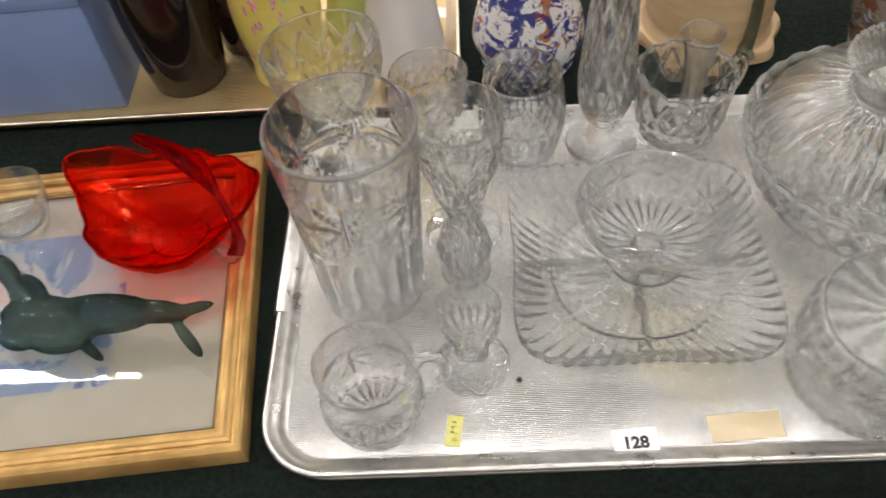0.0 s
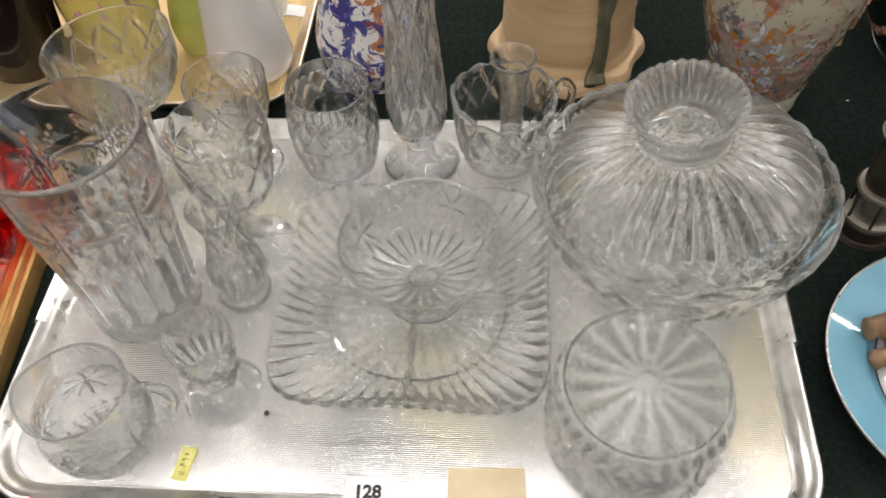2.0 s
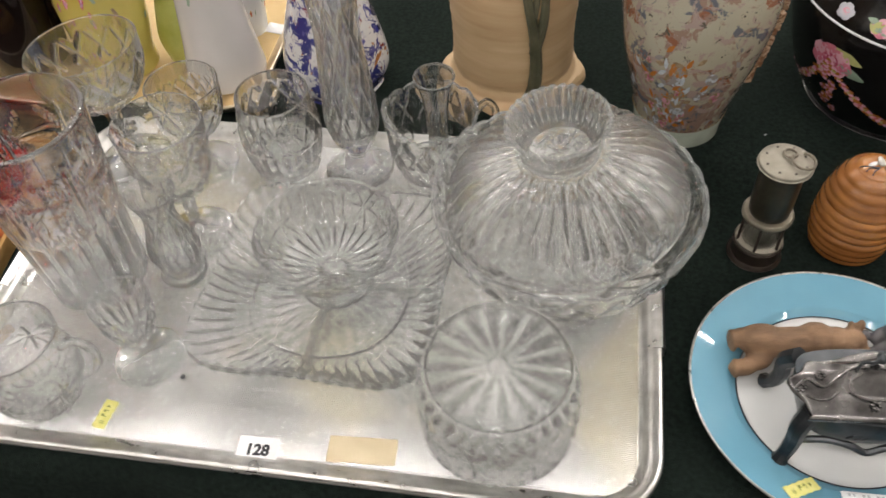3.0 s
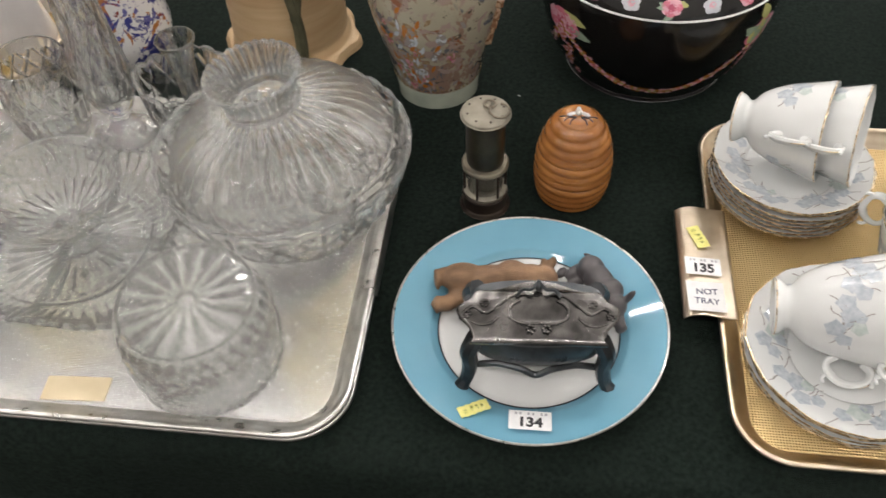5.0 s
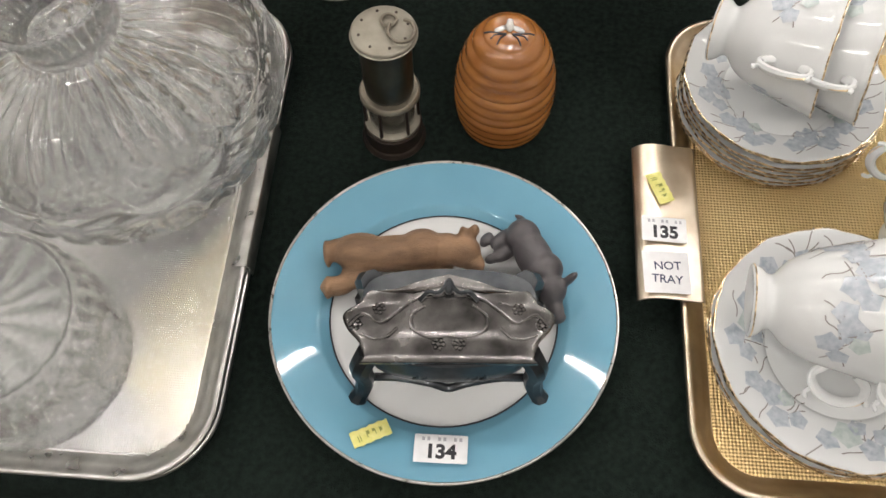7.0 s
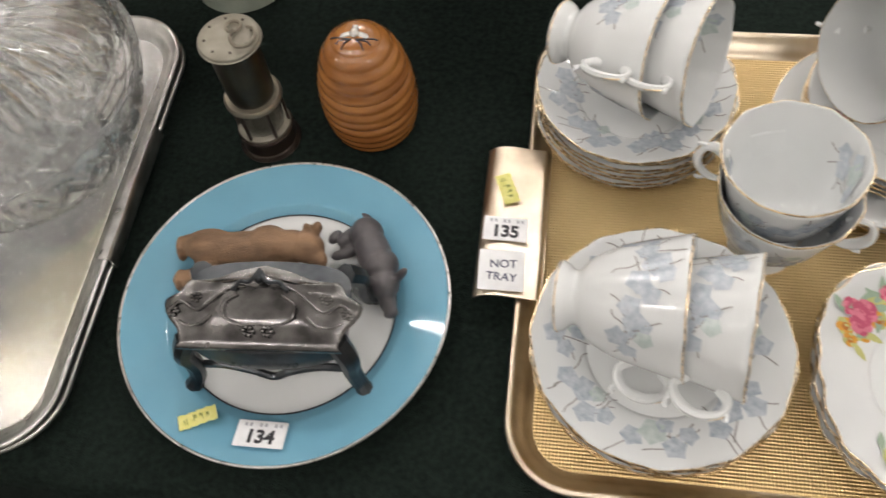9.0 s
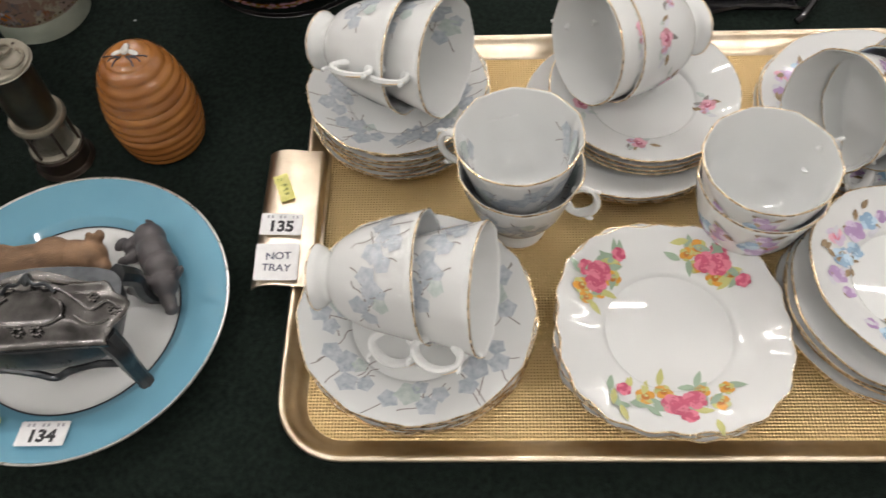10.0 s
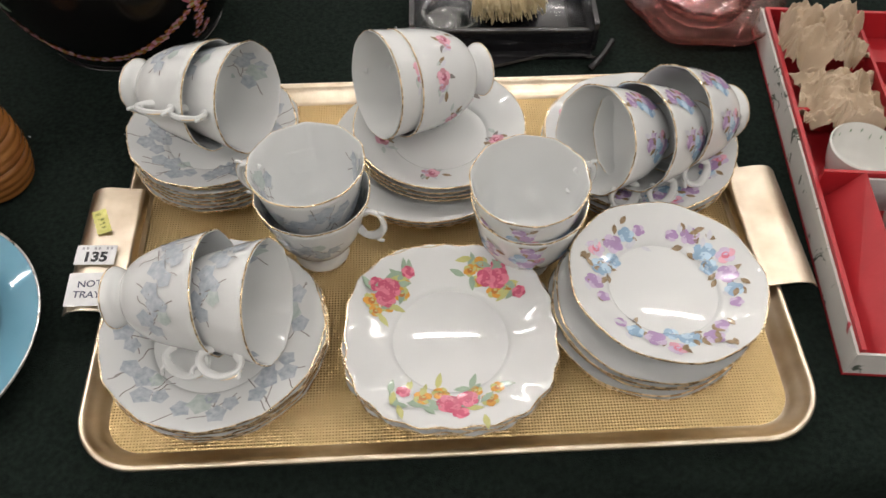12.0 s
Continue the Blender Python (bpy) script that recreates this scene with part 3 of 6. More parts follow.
def stack(x, y, z, n, pitch, R, h, kind, label, top_label, group, sprays, style, name="plate", tilt=(0, 0), turn=0, wobble=0.0015):
    for i in range(n):
        last = i == n - 1
        dx, dy = (rng.uniform(-wobble, wobble), rng.uniform(-wobble, wobble)) if i else (0, 0)
        m = pose(x + dx, y + dy, z + i * pitch, tilt[0] * i / max(1, n - 1), tilt[1] * i / max(1, n - 1), turn + (0 if last else rng.uniform(-12, 12)))
        plate(m, R, h, kind, top_label if last else label, name, group, sprays if last else (), style, name)


# outer lines of the cups: flared on a spreading foot, or rounder in the bowl
CUP_LINES = {
    "ivy": [(0.0, 0.003), (0.017, 0.0005), (0.0215, 0.0), (0.0222, 0.0015), (0.0205, 0.0055), (0.0172, 0.0095), (0.0178, 0.0135), (0.026, 0.021), (0.0335, 0.036), (0.0385, 0.055), (0.0440, 0.077)],
    "rose": [(0.0, 0.003), (0.017, 0.0005), (0.0215, 0.0), (0.0225, 0.0015), (0.0205, 0.0060), (0.0168, 0.0110), (0.0178, 0.0150), (0.029, 0.023), (0.0372, 0.038), (0.0410, 0.057), (0.0440, 0.081)],
    "mauve": [(0.0, 0.003), (0.018, 0.0005), (0.0225, 0.0), (0.0232, 0.0015), (0.0215, 0.0050), (0.0190, 0.0085), (0.0200, 0.0120), (0.029, 0.021), (0.0365, 0.037), (0.0405, 0.055), (0.0440, 0.075)],
}


def cup_line(style):
    """The outer and inner line of a cup, and its height."""
    out = CUP_LINES[style]
    h = out[-1][1]
    inn = [(0.0436, h + 0.0006), (0.0424, h - 0.0005)] + [(r - 0.0021, z) for r, z in out[-2:-4:-1]] + [(out[-4][0] - 0.004, out[-4][1] + 0.0030), (0.011, out[-4][1] - 0.0015), (0.0, out[-4][1] - 0.0022)]
    return out, inn, h


def cup_r(style, z):
    out = CUP_LINES[style][6:]
    for (r0, z0), (r1, z1) in zip(out, out[1:]):
        if z <= z1:
            return r0 + (r1 - r0) * max(0, z - z0) / (z1 - z0)
    return out[-1][0]


CUPS = {}


def make_cup(at, style, label, group, scale=1.0, waisted=0.0):
    """A tea cup on a small foot with a looped handle along +x."""
    if style in CUPS:
        m = at @ Matrix.Diagonal((scale, scale, scale, 1))
        c = copy_thing(CUPS[style], m)
        c.scale = (scale,) * 3
        return tagged(c, label)
    c = thing("tea_cup", at, label, "cup", group)
    out, inn, h = cup_line(style)
    ripple = 0.008 if style != "rose" else 0.003

    def wave(a, z):
        return 1 + ripple * (math.cos(10 * a) + 0.4 * math.cos(20 * a)) * max(0, z / h - 0.55) / 0.45
    part("bowl", revolve(shell(out, inn, 4), 80, lambda a, r, z, i: (r * wave(a, z), z + (wave(a, z) - 1) * 0.03)), CHINA, c, sharp=50)
    part("gilt_rim", tube([(0.0438 * wave(a, h) * math.cos(a), 0.0438 * wave(a, h) * math.sin(a), h + 0.0004 + (wave(a, h) - 1) * 0.03) for a in (2 * math.pi * i / 80 for i in range(80))], 0.0006, 6, closed=True), GILT, c, "thin gilt edge")
    part("gilt_foot_line", tube([(out[3][0] * math.cos(a), out[3][0] * math.sin(a), 0.0014) for a in (2 * math.pi * i / 40 for i in range(40))], 0.0005, 5, closed=True), GILT, c)
    top = h - 0.013
    hp = curve_points([(cup_r(style, top) - 0.001, 0, top), (0.046, 0, top + 0.005), (0.053, 0, top + 0.003), (0.0565, 0, top - 0.007), (0.054, 0, top - 0.017), (0.047, 0, top - 0.024), (0.040, 0, top - 0.0245), (cup_r(style, top - 0.018) - 0.001, 0, top - 0.018)], 5)
    bm = tube(hp, [0.0020 + 0.0008 * abs(math.cos(i * 0.16)) for i in range(len(hp))], 8, flat=1.35)
    merge(bm, tube(curve_points([(0.050, 0, top + 0.0035), (0.0545, 0, top + 0.006), (0.058, 0, top + 0.005)], 4), [0.0016] * 8 + [0.0008], 6))
    merge(bm, tube(curve_points([(0.048, 0, top - 0.0235), (0.052, 0, top - 0.028), (0.056, 0, top - 0.027)], 4), [0.0015] * 8 + [0.0007], 6))
    handle = part("handle", bm, CHINA, c)
    part("gilt_line", tube([(p.x + 0.0022, 0, p.z + 0.0012) for p in hp[6:24]], 0.0006, 5), GILT, handle)
    for k, a in enumerate((70, 125, 180, 235, 290) if style != "rose" else (55, 105, 150, 210, 255, 305)):
        pr = Print(lambda u, v, l: Vector(((cup_r(style, v) + l + 0.0005) * math.cos(u / 0.04), (cup_r(style, v) + l + 0.0005) * math.sin(u / 0.04), v)))
        lift = {"ivy": 0.049, "mauve": 0.045, "rose": 0.052}[style]
        pr.spray(radians(a) * 0.04, lift + ((0.009 if style == "rose" else 0.005) if k % 2 else -0.004), rng.uniform(-0.4, 0.4) + (1.2 if style == "mauve" else 0), {"ivy": 0.036, "mauve": 0.03, "rose": 0.026}[style], style)
        pr.done(c)
    if style == "ivy":
        for a in (20, 200):
            pi_ = Print(lambda u, v, l: Vector(((cup_r(style, v) - 0.0026 - l) * math.cos(u / 0.04), (cup_r(style, v) - 0.0026 - l) * math.sin(u / 0.04), v)))
            pi_.spray(radians(a) * 0.04, 0.056, 0.2, 0.034, "ivy")
            part("inner_print", pi_.bm, INKS, c, "small grey leaf sprig inside", sharp=60)["kind"] = "stuff"
    CUPS[style] = c
    return c


def lying(style, rim, opening, handle):
    """The pose of a cup from the middle of its rim, the way it opens and the way of its handle."""
    z = Vector(opening).normalized()
    x = Vector(handle)
    x = (x - z * x.dot(z)).normalized()
    y = z.cross(x)
    m = Matrix((x, y, z)).transposed().to_4x4()
    return Matrix.Translation(Vector(rim) - z * CUP_LINES[style][-1][1]) @ m


FLOOR_B = 0.0056
W1 = "white %s with grey-blue leaves"
W2 = "white %s with small pink roses"
W3 = "white %s with mauve and blue roses"
RING = ((20, 0.062, 0.04), (70, 0.062, 0.04), (120, 0.062, 0.04), (170, 0.062, 0.04), (220, 0.062, 0.04), (270, 0.062, 0.04), (320, 0.062, 0.04))
SRING = ((15, 0.052, 0.036), (65, 0.052, 0.036), (130, 0.052, 0.036), (185, 0.052, 0.036), (235, 0.052, 0.036), (290, 0.052, 0.036), (335, 0.052, 0.036))
# front row
stack(0.860, 0.6235, FLOOR_B, 6, 0.0036, 0.0805, 0.0155, "scallop", W1 % "tea plate", W1 % "tea plate" + " under two cups", "grey-leaf china", RING, "ivy")
make_cup(lying("ivy", (0.869, 0.629, 0.0775), (0.965, -0.10, 0.16), (0.2, -1, -0.55)), "ivy", W1 % "tea cup" + ", lying on its side", "grey-leaf china")
make_cup(lying("ivy", (0.905, 0.619, 0.0785), (0.96, -0.17, 0.16), (0.0, -1, -0.05)), "ivy", W1 % "tea cup" + ", lying on its side", "grey-leaf china")
stack(1.0305, 0.6165, FLOOR_B, 4, 0.0042, 0.0770, 0.0165, "square", "white china tea plate with scalloped square edge", "square white china plate with pink and orange flowers", "floral plates",
      ((-93, 0.055, 0.074), (52, 0.062, 0.044), (137, 0.062, 0.044)), "bright")
stack(1.181, 0.6315, FLOOR_B, 5, 0.0065, 0.0725, 0.0165, "wave", W3 % "saucer", W3 % "saucer", "mauve rose china", (), "mauve", "saucer", wobble=0.004)
plate(pose(1.1900, 0.636, FLOOR_B + 0.0395, -2, 3, 0), 0.0725, 0.0165, "wave", W3 % "saucer" + ", tilted on a stack", "saucer", "mauve rose china", ((28, 0.051, 0.072), (148, 0.051, 0.072), (268, 0.051, 0.074)), "mauve", "saucer")
# back row
stack(0.8405, 0.8175, FLOOR_B, 8, 0.0045, 0.0705, 0.0155, "scallop", W1 % "saucer", W1 % "saucer" + " under two cups", "grey-leaf china", SRING, "ivy", "saucer")
make_cup(lying("ivy", (0.853, 0.805, 0.0985), (0.88, -0.36, 0.16), (-0.1, -0.9, 0.45)), "ivy", W1 % "tea cup" + ", lying on its side", "grey-leaf china")
make_cup(lying("ivy", (0.880, 0.799, 0.1005), (0.87, -0.38, 0.18), (-0.1, -0.9, 0.4)), "ivy", W1 % "tea cup" + ", lying on its side", "grey-leaf china")
stack(1.022, 0.805, FLOOR_B, 3, 0.0042, 0.084, 0.0165, "round", W2 % "tea plate", W2 % "tea plate", "pink rose china", (), "rose")
stack(1.033, 0.813, FLOOR_B + 0.0128, 4, 0.005, 0.0735, 0.0155, "round", W2 % "saucer", W2 % "saucer" + " under two cups", "pink rose china", ((-15, 0.05, 0.02), (-100, 0.05, 0.02), (60, 0.05, 0.02), (190, 0.05, 0.02)), "rose", "saucer")
make_cup(lying("rose", (0.9985, 0.8165, 0.0945), (-0.87, -0.42, 0.21), (-0.2, 0.9, -0.2)), "rose", W2 % "tea cup" + ", lying on its side", "pink rose china")
make_cup(lying("rose", (0.982, 0.8095, 0.0995), (-0.87, -0.42, 0.21), (-0.3, 0.9, -0.4)), "rose", W2 % "tea cup" + ", lying on its side", "pink rose china")
stack(1.205, 0.8, FLOOR_B, 5, 0.0042, 0.0825, 0.0155, "wave", W3 % "tea plate", W3 % "tea plate" + " under cups", "mauve rose china", ((-20, 0.063, 0.04), (-75, 0.063, 0.045), (-130, 0.063, 0.04), (40, 0.063, 0.04), (150, 0.063, 0.04)), "mauve")
make_cup(lying("mauve", (1.219, 0.782, 0.0785), (-0.83, -0.41, 0.32), (0.1, -0.9, -0.7)), "mauve", W3 % "tea cup" + ", lying on its side", "mauve rose china")
make_cup(lying("mauve", (1.186, 0.762, 0.0795), (-0.83, -0.41, 0.32), (0.1, -0.9, -0.7)), "mauve", W3 % "tea cup" + ", lying on its side", "mauve rose china")
make_cup(lying("mauve", (1.153, 0.756, 0.0835), (-0.83, -0.41, 0.32), (0.1, -0.9, -0.7)), "mauve", W3 % "tea cup" + ", lying on its side", "mauve rose china")
# standing pairs
make_cup(pose(0.9315, 0.715, FLOOR_B, 0, 0, -20), "ivy", W1 % "tea cup" + ", holding another cup", "grey-leaf china")
make_cup(pose(0.9325, 0.7185, FLOOR_B + 0.0225, 2, 3, 165), "ivy", W1 % "tea cup" + ", standing in another cup", "grey-leaf china")
make_cup(pose(1.0955, 0.701, FLOOR_B, 0, 0, 30), "mauve", W3 % "tea cup" + ", holding another cup", "mauve rose china")
make_cup(pose(1.0955, 0.7005, FLOOR_B + 0.0235, 0, -2, 22), "mauve", W3 % "tea cup" + ", standing in another cup", "mauve rose china")
# ---- blue plate and what lies on it ----
def zblue(r):
    if r < 0.076:
        return 0.0075
    t = (r - 0.076) / 0.039
    return 0.0075 + 0.0035 * min(1, t * 5) + 0.0105 * t


BLUE = surface("turquoise_glaze", (0.15, 0.35, 0.47), (0.17, 0.38, 0.5), 20, 0.04)
SILVER_EDGE = surface("silver_lustre", (0.6, 0.58, 0.55), (0.8, 0.78, 0.75), 200, 0.2, 1.0, rough2=0.4)
bp = thing("dinner_plate", pose(0.607, 0.6375, 0.0006), "china plate with a turquoise border and silver edge on green felt", "plate")
under = [(0, 0.003), (0.062, 0.003), (0.064, 0.0), (0.068, 0.0), (0.070, 0.003), (0.085, 0.0065), (0.105, 0.014), (0.113, 0.0185)]
R_ = [0.115 - 0.0013 * i for i in range(30)]
part("body", revolve(under + [(0.1152, 0.0205)] + [(0.1146, 0.0222)], 128, bm=None), CHINA, bp)
part("turquoise_border", revolve([(r, zblue(r) + 0.0006) for r in R_] + [(0.0768, 0.0085), (0.0765, 0.0065)], 128), BLUE, bp)
part("well", revolve([(0, 0.0078), (0.05, 0.0078), (0.0705, 0.0079), (0.0755, 0.0083), (0.0772, 0.0093)], 128), CHINA, bp)
part("dark_line", tube([(0.0767 * math.cos(a), 0.0767 * math.sin(a), 0.0094) for a in (2 * math.pi * i / 128 for i in range(128))], 0.00055, 6, closed=True), INK, bp)
part("silver_edge", tube([(0.1148 * math.cos(a), 0.1148 * math.sin(a), 0.0218) for a in (2 * math.pi * i / 128 for i in range(128))], 0.001, 6, closed=True), SILVER_EDGE, bp)

PEWTER = surface("pewter", (0.09, 0.086, 0.085), (0.27, 0.26, 0.255), 60, 0.12, 0.95, bump=0.55, bump_scale=110, rough2=0.36)
PEWTER_DARK = surface("dark_pewter", (0.035, 0.04, 0.045), (0.09, 0.095, 0.1), 50, 0.25, 0.85, bump=0.3, bump_scale=120, rough2=0.4)
casket = thing("jewellery_casket", pose(0.6125, 0.6135, 0.0085, 0, 0, 3.5), "small pewter jewellery casket with scrolled lid on curved legs", "casket")


def bombe(hx, hy, k, n=64):
    """A casket outline with swelling front and sides."""
    out = []
    for i in range(n):
        a = 2 * math.pi * i / n
        c, s = math.cos(a), math.sin(a)
        f = (abs(c) ** 5 + abs(s) ** 5) ** (-0.2)
        x, y = hx * c * f, hy * s * f
        y -= k * (1 - (x / hx) ** 2) * (1 if s < 0 else -1) * abs(s)
        out.append((x, y))
    return out


part("body", loft([[(x, y + dy, z) for x, y in bombe(a, b, k)] for a, b, k, z, dy in ((0.036, 0.016, 0.003, 0.022, 0), (0.042, 0.022, 0.005, 0.025, -.001), (0.050, 0.027, 0.006, 0.038, -.002), (0.052, 0.028, 0.006, 0.050, -.002), (0.053, 0.028, 0.004, 0.059, -.001))]), PEWTER_DARK, casket)
part("apron", tube(curve_points([(-0.046, -0.027, 0.024), (-0.03, -0.029, 0.029), (-0.012, -0.031, 0.025), (0, -0.032, 0.018), (0.012, -0.031, 0.025), (0.03, -0.029, 0.029), (0.046, -0.027, 0.024)], 5), 0.0028, 8), PEWTER_DARK, casket)
for sx in (-1, 1):
    for sy in (-1, 1):
        lp = curve_points([(sx * 0.047, sy * 0.023, 0.057), (sx * 0.053, sy * 0.028, 0.044), (sx * 0.052, sy * 0.028, 0.028), (sx * 0.054, sy * 0.030, 0.012), (sx * 0.059, sy * 0.035, 0.0028)], 4)
        part("leg", tube(lp, [0.0078 - 0.0030 * i / len(lp) + (0.0012 if i > len(lp) - 3 else 0) for i in range(len(lp))], 8), PEWTER_DARK, casket)
# the lid: a sloping shaped panel that rises to a crest at the back
lid_line = [(-0.0515, -0.031), (-0.0495, -0.027), (-0.052, -0.019), (-0.0585, -0.012), (-0.062, -0.005), (-0.0605, -0.001), (-0.053, 0.003), (-0.048, 0.010), (-0.044, 0.0105), (-0.030, 0.0125), (-0.015, 0.017), (0, 0.021)]
lid_half = [(p.x, p.y) for p in curve_points([(x, y, 0) for x, y in lid_line], 3)]
lid_ring = lid_half + [(-x, y) for x, y in reversed(lid_half[:-1])]


def lid_z(x, y, s):
    return 0.0605 + 0.012 * (y + 0.030) / 0.052 + 0.006 * (1 - s * s) + 0.0015 * math.sin(x * 90) ** 2


loops = []
for s, dz in ((1.0, -0.004), (1.015, -0.002), (1.0, 0), (0.97, 0.0006), (0.85, 0.0), (0.7, 0), (0.55, 0.0006), (0.5, -0.0004), (0.3, 0), (0.1, 0)):
    loops.append([(x * s, (y - 0.004) * s + 0.004, lid_z(x * s, y * s, min(s, 1)) + dz) for x, y in lid_ring])
lid = part("lid", loft(loops), PEWTER, casket, "grey pewter lid with raised scrolls")
scroll = bmesh.new()


def lid_pt(x, y, up=0.0006):
    y = -0.030 + (y + 0.028) * 0.80
    return (x, y, lid_z(x, y, min(1, math.hypot(x / 0.066, (y + 0.004) / 0.03))) + up)


for sx in (-1, 1):
    merge(scroll, tube([lid_pt(sx * q.x, q.y) for q in curve_points([(0.058, -0.002, 0), (0.05, 0.004, 0), (0.04, -0.002, 0), (0.03, 0.006, 0), (0.02, 0.014, 0), (0.01, 0.016, 0)], 5)], 0.0011, 6))
    merge(scroll, tube([lid_pt(sx * q.x, q.y) for q in curve_points([(0.0, -0.012, 0), (0.012, -0.013, 0), (0.021, -0.008, 0), (0.022, 0.002, 0), (0.014, 0.009, 0)], 5)], 0.0009, 6))
    merge(scroll, tube([lid_pt(sx * q.x, q.y) for q in curve_points([(0.03, -0.006, 0), (0.037, -0.012, 0), (0.045, -0.013, 0), (0.052, -0.010, 0)], 5)], 0.0008, 6))
    for cx, cy in ((0.055, -0.003), (0.006, -0.017), (0.041, 0.008)):
        for k in range(6):
            s = bmesh.new()
            bmesh.ops.create_icosphere(s, subdivisions=1, radius=0.0016, matrix=Matrix.Translation(lid_pt(sx * cx + 0.0028 * math.cos(k), cy + 0.0028 * math.sin(k), 0.0002)))
            merge(scroll, s)
part("scrollwork", scroll, PEWTER, lid)
crest = bmesh.new()
for sx in (-1, 1):
    merge(crest, tube([lid_pt(sx * q.x, q.y, q.z) for q in curve_points([(0.017, 0.012, 0.001), (0.012, 0.017, 0.004), (0.006, 0.016, 0.006), (0.002, 0.02, 0.008), (0.0, 0.026, 0.007)], 5)], 0.0014, 6))
s = bmesh.new()
bmesh.ops.create_icosphere(s, subdivisions=2, radius=0.0042, matrix=Matrix.Translation(lid_pt(0, 0.021, 0.006)) @ Matrix.Diagonal((0.8, 1.2, 1, 1)))
merge(crest, s)
part("crest_handle", crest, PEWTER_DARK, lid)
fl = bmesh.new()
for i in range(9):
    merge(fl, tube(curve_points([(-0.02 + 0.005 * i, -0.0325, 0.053), (-0.018 + 0.005 * i, -0.0345, 0.047), (-0.021 + 0.005 * i, -0.034, 0.042)], 3), 0.0012, 5))
part("front_relief", fl, PEWTER_DARK, casket)


def figure(name, blobs, material, at, label, category, voxel=0.0016):
    """A carved figure from overlapping rounded masses, drawn into one skin."""
    bm = bmesh.new()
    for (x, y, z), (a, b, c), (rx, ry, rz) in blobs:
        s = bmesh.new()
        bmesh.ops.create_icosphere(s, subdivisions=3, radius=1, matrix=pose(x, y, z, rx, ry, rz) @ Matrix.Diagonal((a, b, c, 1)))
        merge(bm, s)
    ob = solid(name, bm, material, at, label, category, sharp=0)
    md = ob.modifiers.new("skin", "REMESH")
    md.mode, md.voxel_size, md.use_smooth_shade = "VOXEL", voxel, True
    sm = ob.modifiers.new("soften", "SMOOTH")
    sm.factor, sm.iterations = 0.5, 4
    return ob


BEAR_WOOD = surface("carved_wood", (0.14, 0.08, 0.042), (0.32, 0.19, 0.105), 30, 0.5, bump=1.0, bump_scale=420, stretch=(1, 3, 3))
figure("carved_bear", [((-0.004, 0, 0.016), (0.040, 0.0125, 0.014), (0, 0, 0)), ((-0.030, 0.002, 0.017), (0.020, 0.0125, 0.0145), (0, 0, 0)), ((0.012, 0.002, 0.019), (0.016, 0.0135, 0.014), (0, 0, 0)), ((0.028, 0.001, 0.0175), (0.014, 0.0115, 0.012), (0, 0, 0)),
                       ((0.040, -0.001, 0.018), (0.012, 0.0115, 0.012), (0, 0, -10)), ((0.047, -0.009, 0.015), (0.008, 0.007, 0.007), (0, 0, -50)), ((0.048, 0.010, 0.027), (0.0034, 0.0042, 0.005), (0, 0, 0)), ((0.040, 0.010, 0.027), (0.003, 0.0032, 0.004), (0, 0, 0)),
                       ((-0.045, 0.004, 0.017), (0.010, 0.0075, 0.009), (0, 0, 8)), ((-0.0525, 0.002, 0.015), (0.0028, 0.010, 0.0095), (0, 0, 6)), ((-0.046, -0.019, 0.008), (0.012, 0.007, 0.0075), (0, 0, 4)), ((-0.0525, -0.020, 0.008), (0.003, 0.0085, 0.0075), (0, 0, 0)),
                       ((-0.032, -0.011, 0.010), (0.013, 0.010, 0.008), (0, 0, 35)), ((0.010, -0.015, 0.009), (0.008, 0.012, 0.006), (0, 0, 0)), ((0.026, -0.014, 0.008), (0.007, 0.012, 0.006), (0, 0, 0))],
       BEAR_WOOD, pose(0.578, 0.6735, 0.0115, 0, 0, 6), "brown carved wooden bear figure lying on the plate", "figurine")
PIG_GREY = surface("grey_clay", (0.055, 0.05, 0.055), (0.1, 0.092, 0.095), 40, 0.42, bump=0.4, bump_scale=160)
figure("grey_pig", [((0, 0, 0.018), (0.023, 0.0125, 0.0125), (0, 0, 0)), ((-0.017, 0, 0.017), (0.013, 0.012, 0.012), (0, 0, 0)), ((0.012, 0.002, 0.020), (0.012, 0.0125, 0.012), (0, 0, 0)), ((0.026, 0.0, 0.019), (0.011, 0.0105, 0.0105), (0, 10, 0)), ((0.037, -0.002, 0.014), (0.009, 0.006, 0.0065), (0, 25, 0)),
                    ((0.0445, -0.002, 0.011), (0.003, 0.0055, 0.0055), (0, 0, 0)), ((0.027, 0.012, 0.026), (0.0028, 0.0036, 0.0085), (-35, 0, 0)), ((0.024, -0.010, 0.028), (0.0028, 0.0036, 0.0085), (30, 0, 0)),
                    ((-0.024, -0.012, 0.011), (0.0052, 0.011, 0.0055), (0, 0, 20)), ((-0.029, -0.022, 0.008), (0.004, 0.0065, 0.0045), (0, 0, 30)), ((-0.014, -0.014, 0.008), (0.0045, 0.010, 0.005), (0, 0, 10)), ((-0.015, -0.024, 0.006), (0.0036, 0.0055, 0.004), (0, 0, 0)),
                    ((0.010, -0.014, 0.009), (0.0045, 0.011, 0.005), (0, 0, -10)), ((0.013, -0.024, 0.006), (0.0036, 0.006, 0.004), (0, 0, -20)), ((0.020, -0.012, 0.008), (0.004, 0.009, 0.0045), (0, 0, -25)), ((-0.031, 0.004, 0.018), (0.005, 0.002, 0.002), (0, 0, 40))],
       PIG_GREY, pose(0.6655, 0.6755, 0.0115, 0, 0, -64), "dark grey model pig standing on the plate", "figurine", 0.0012)

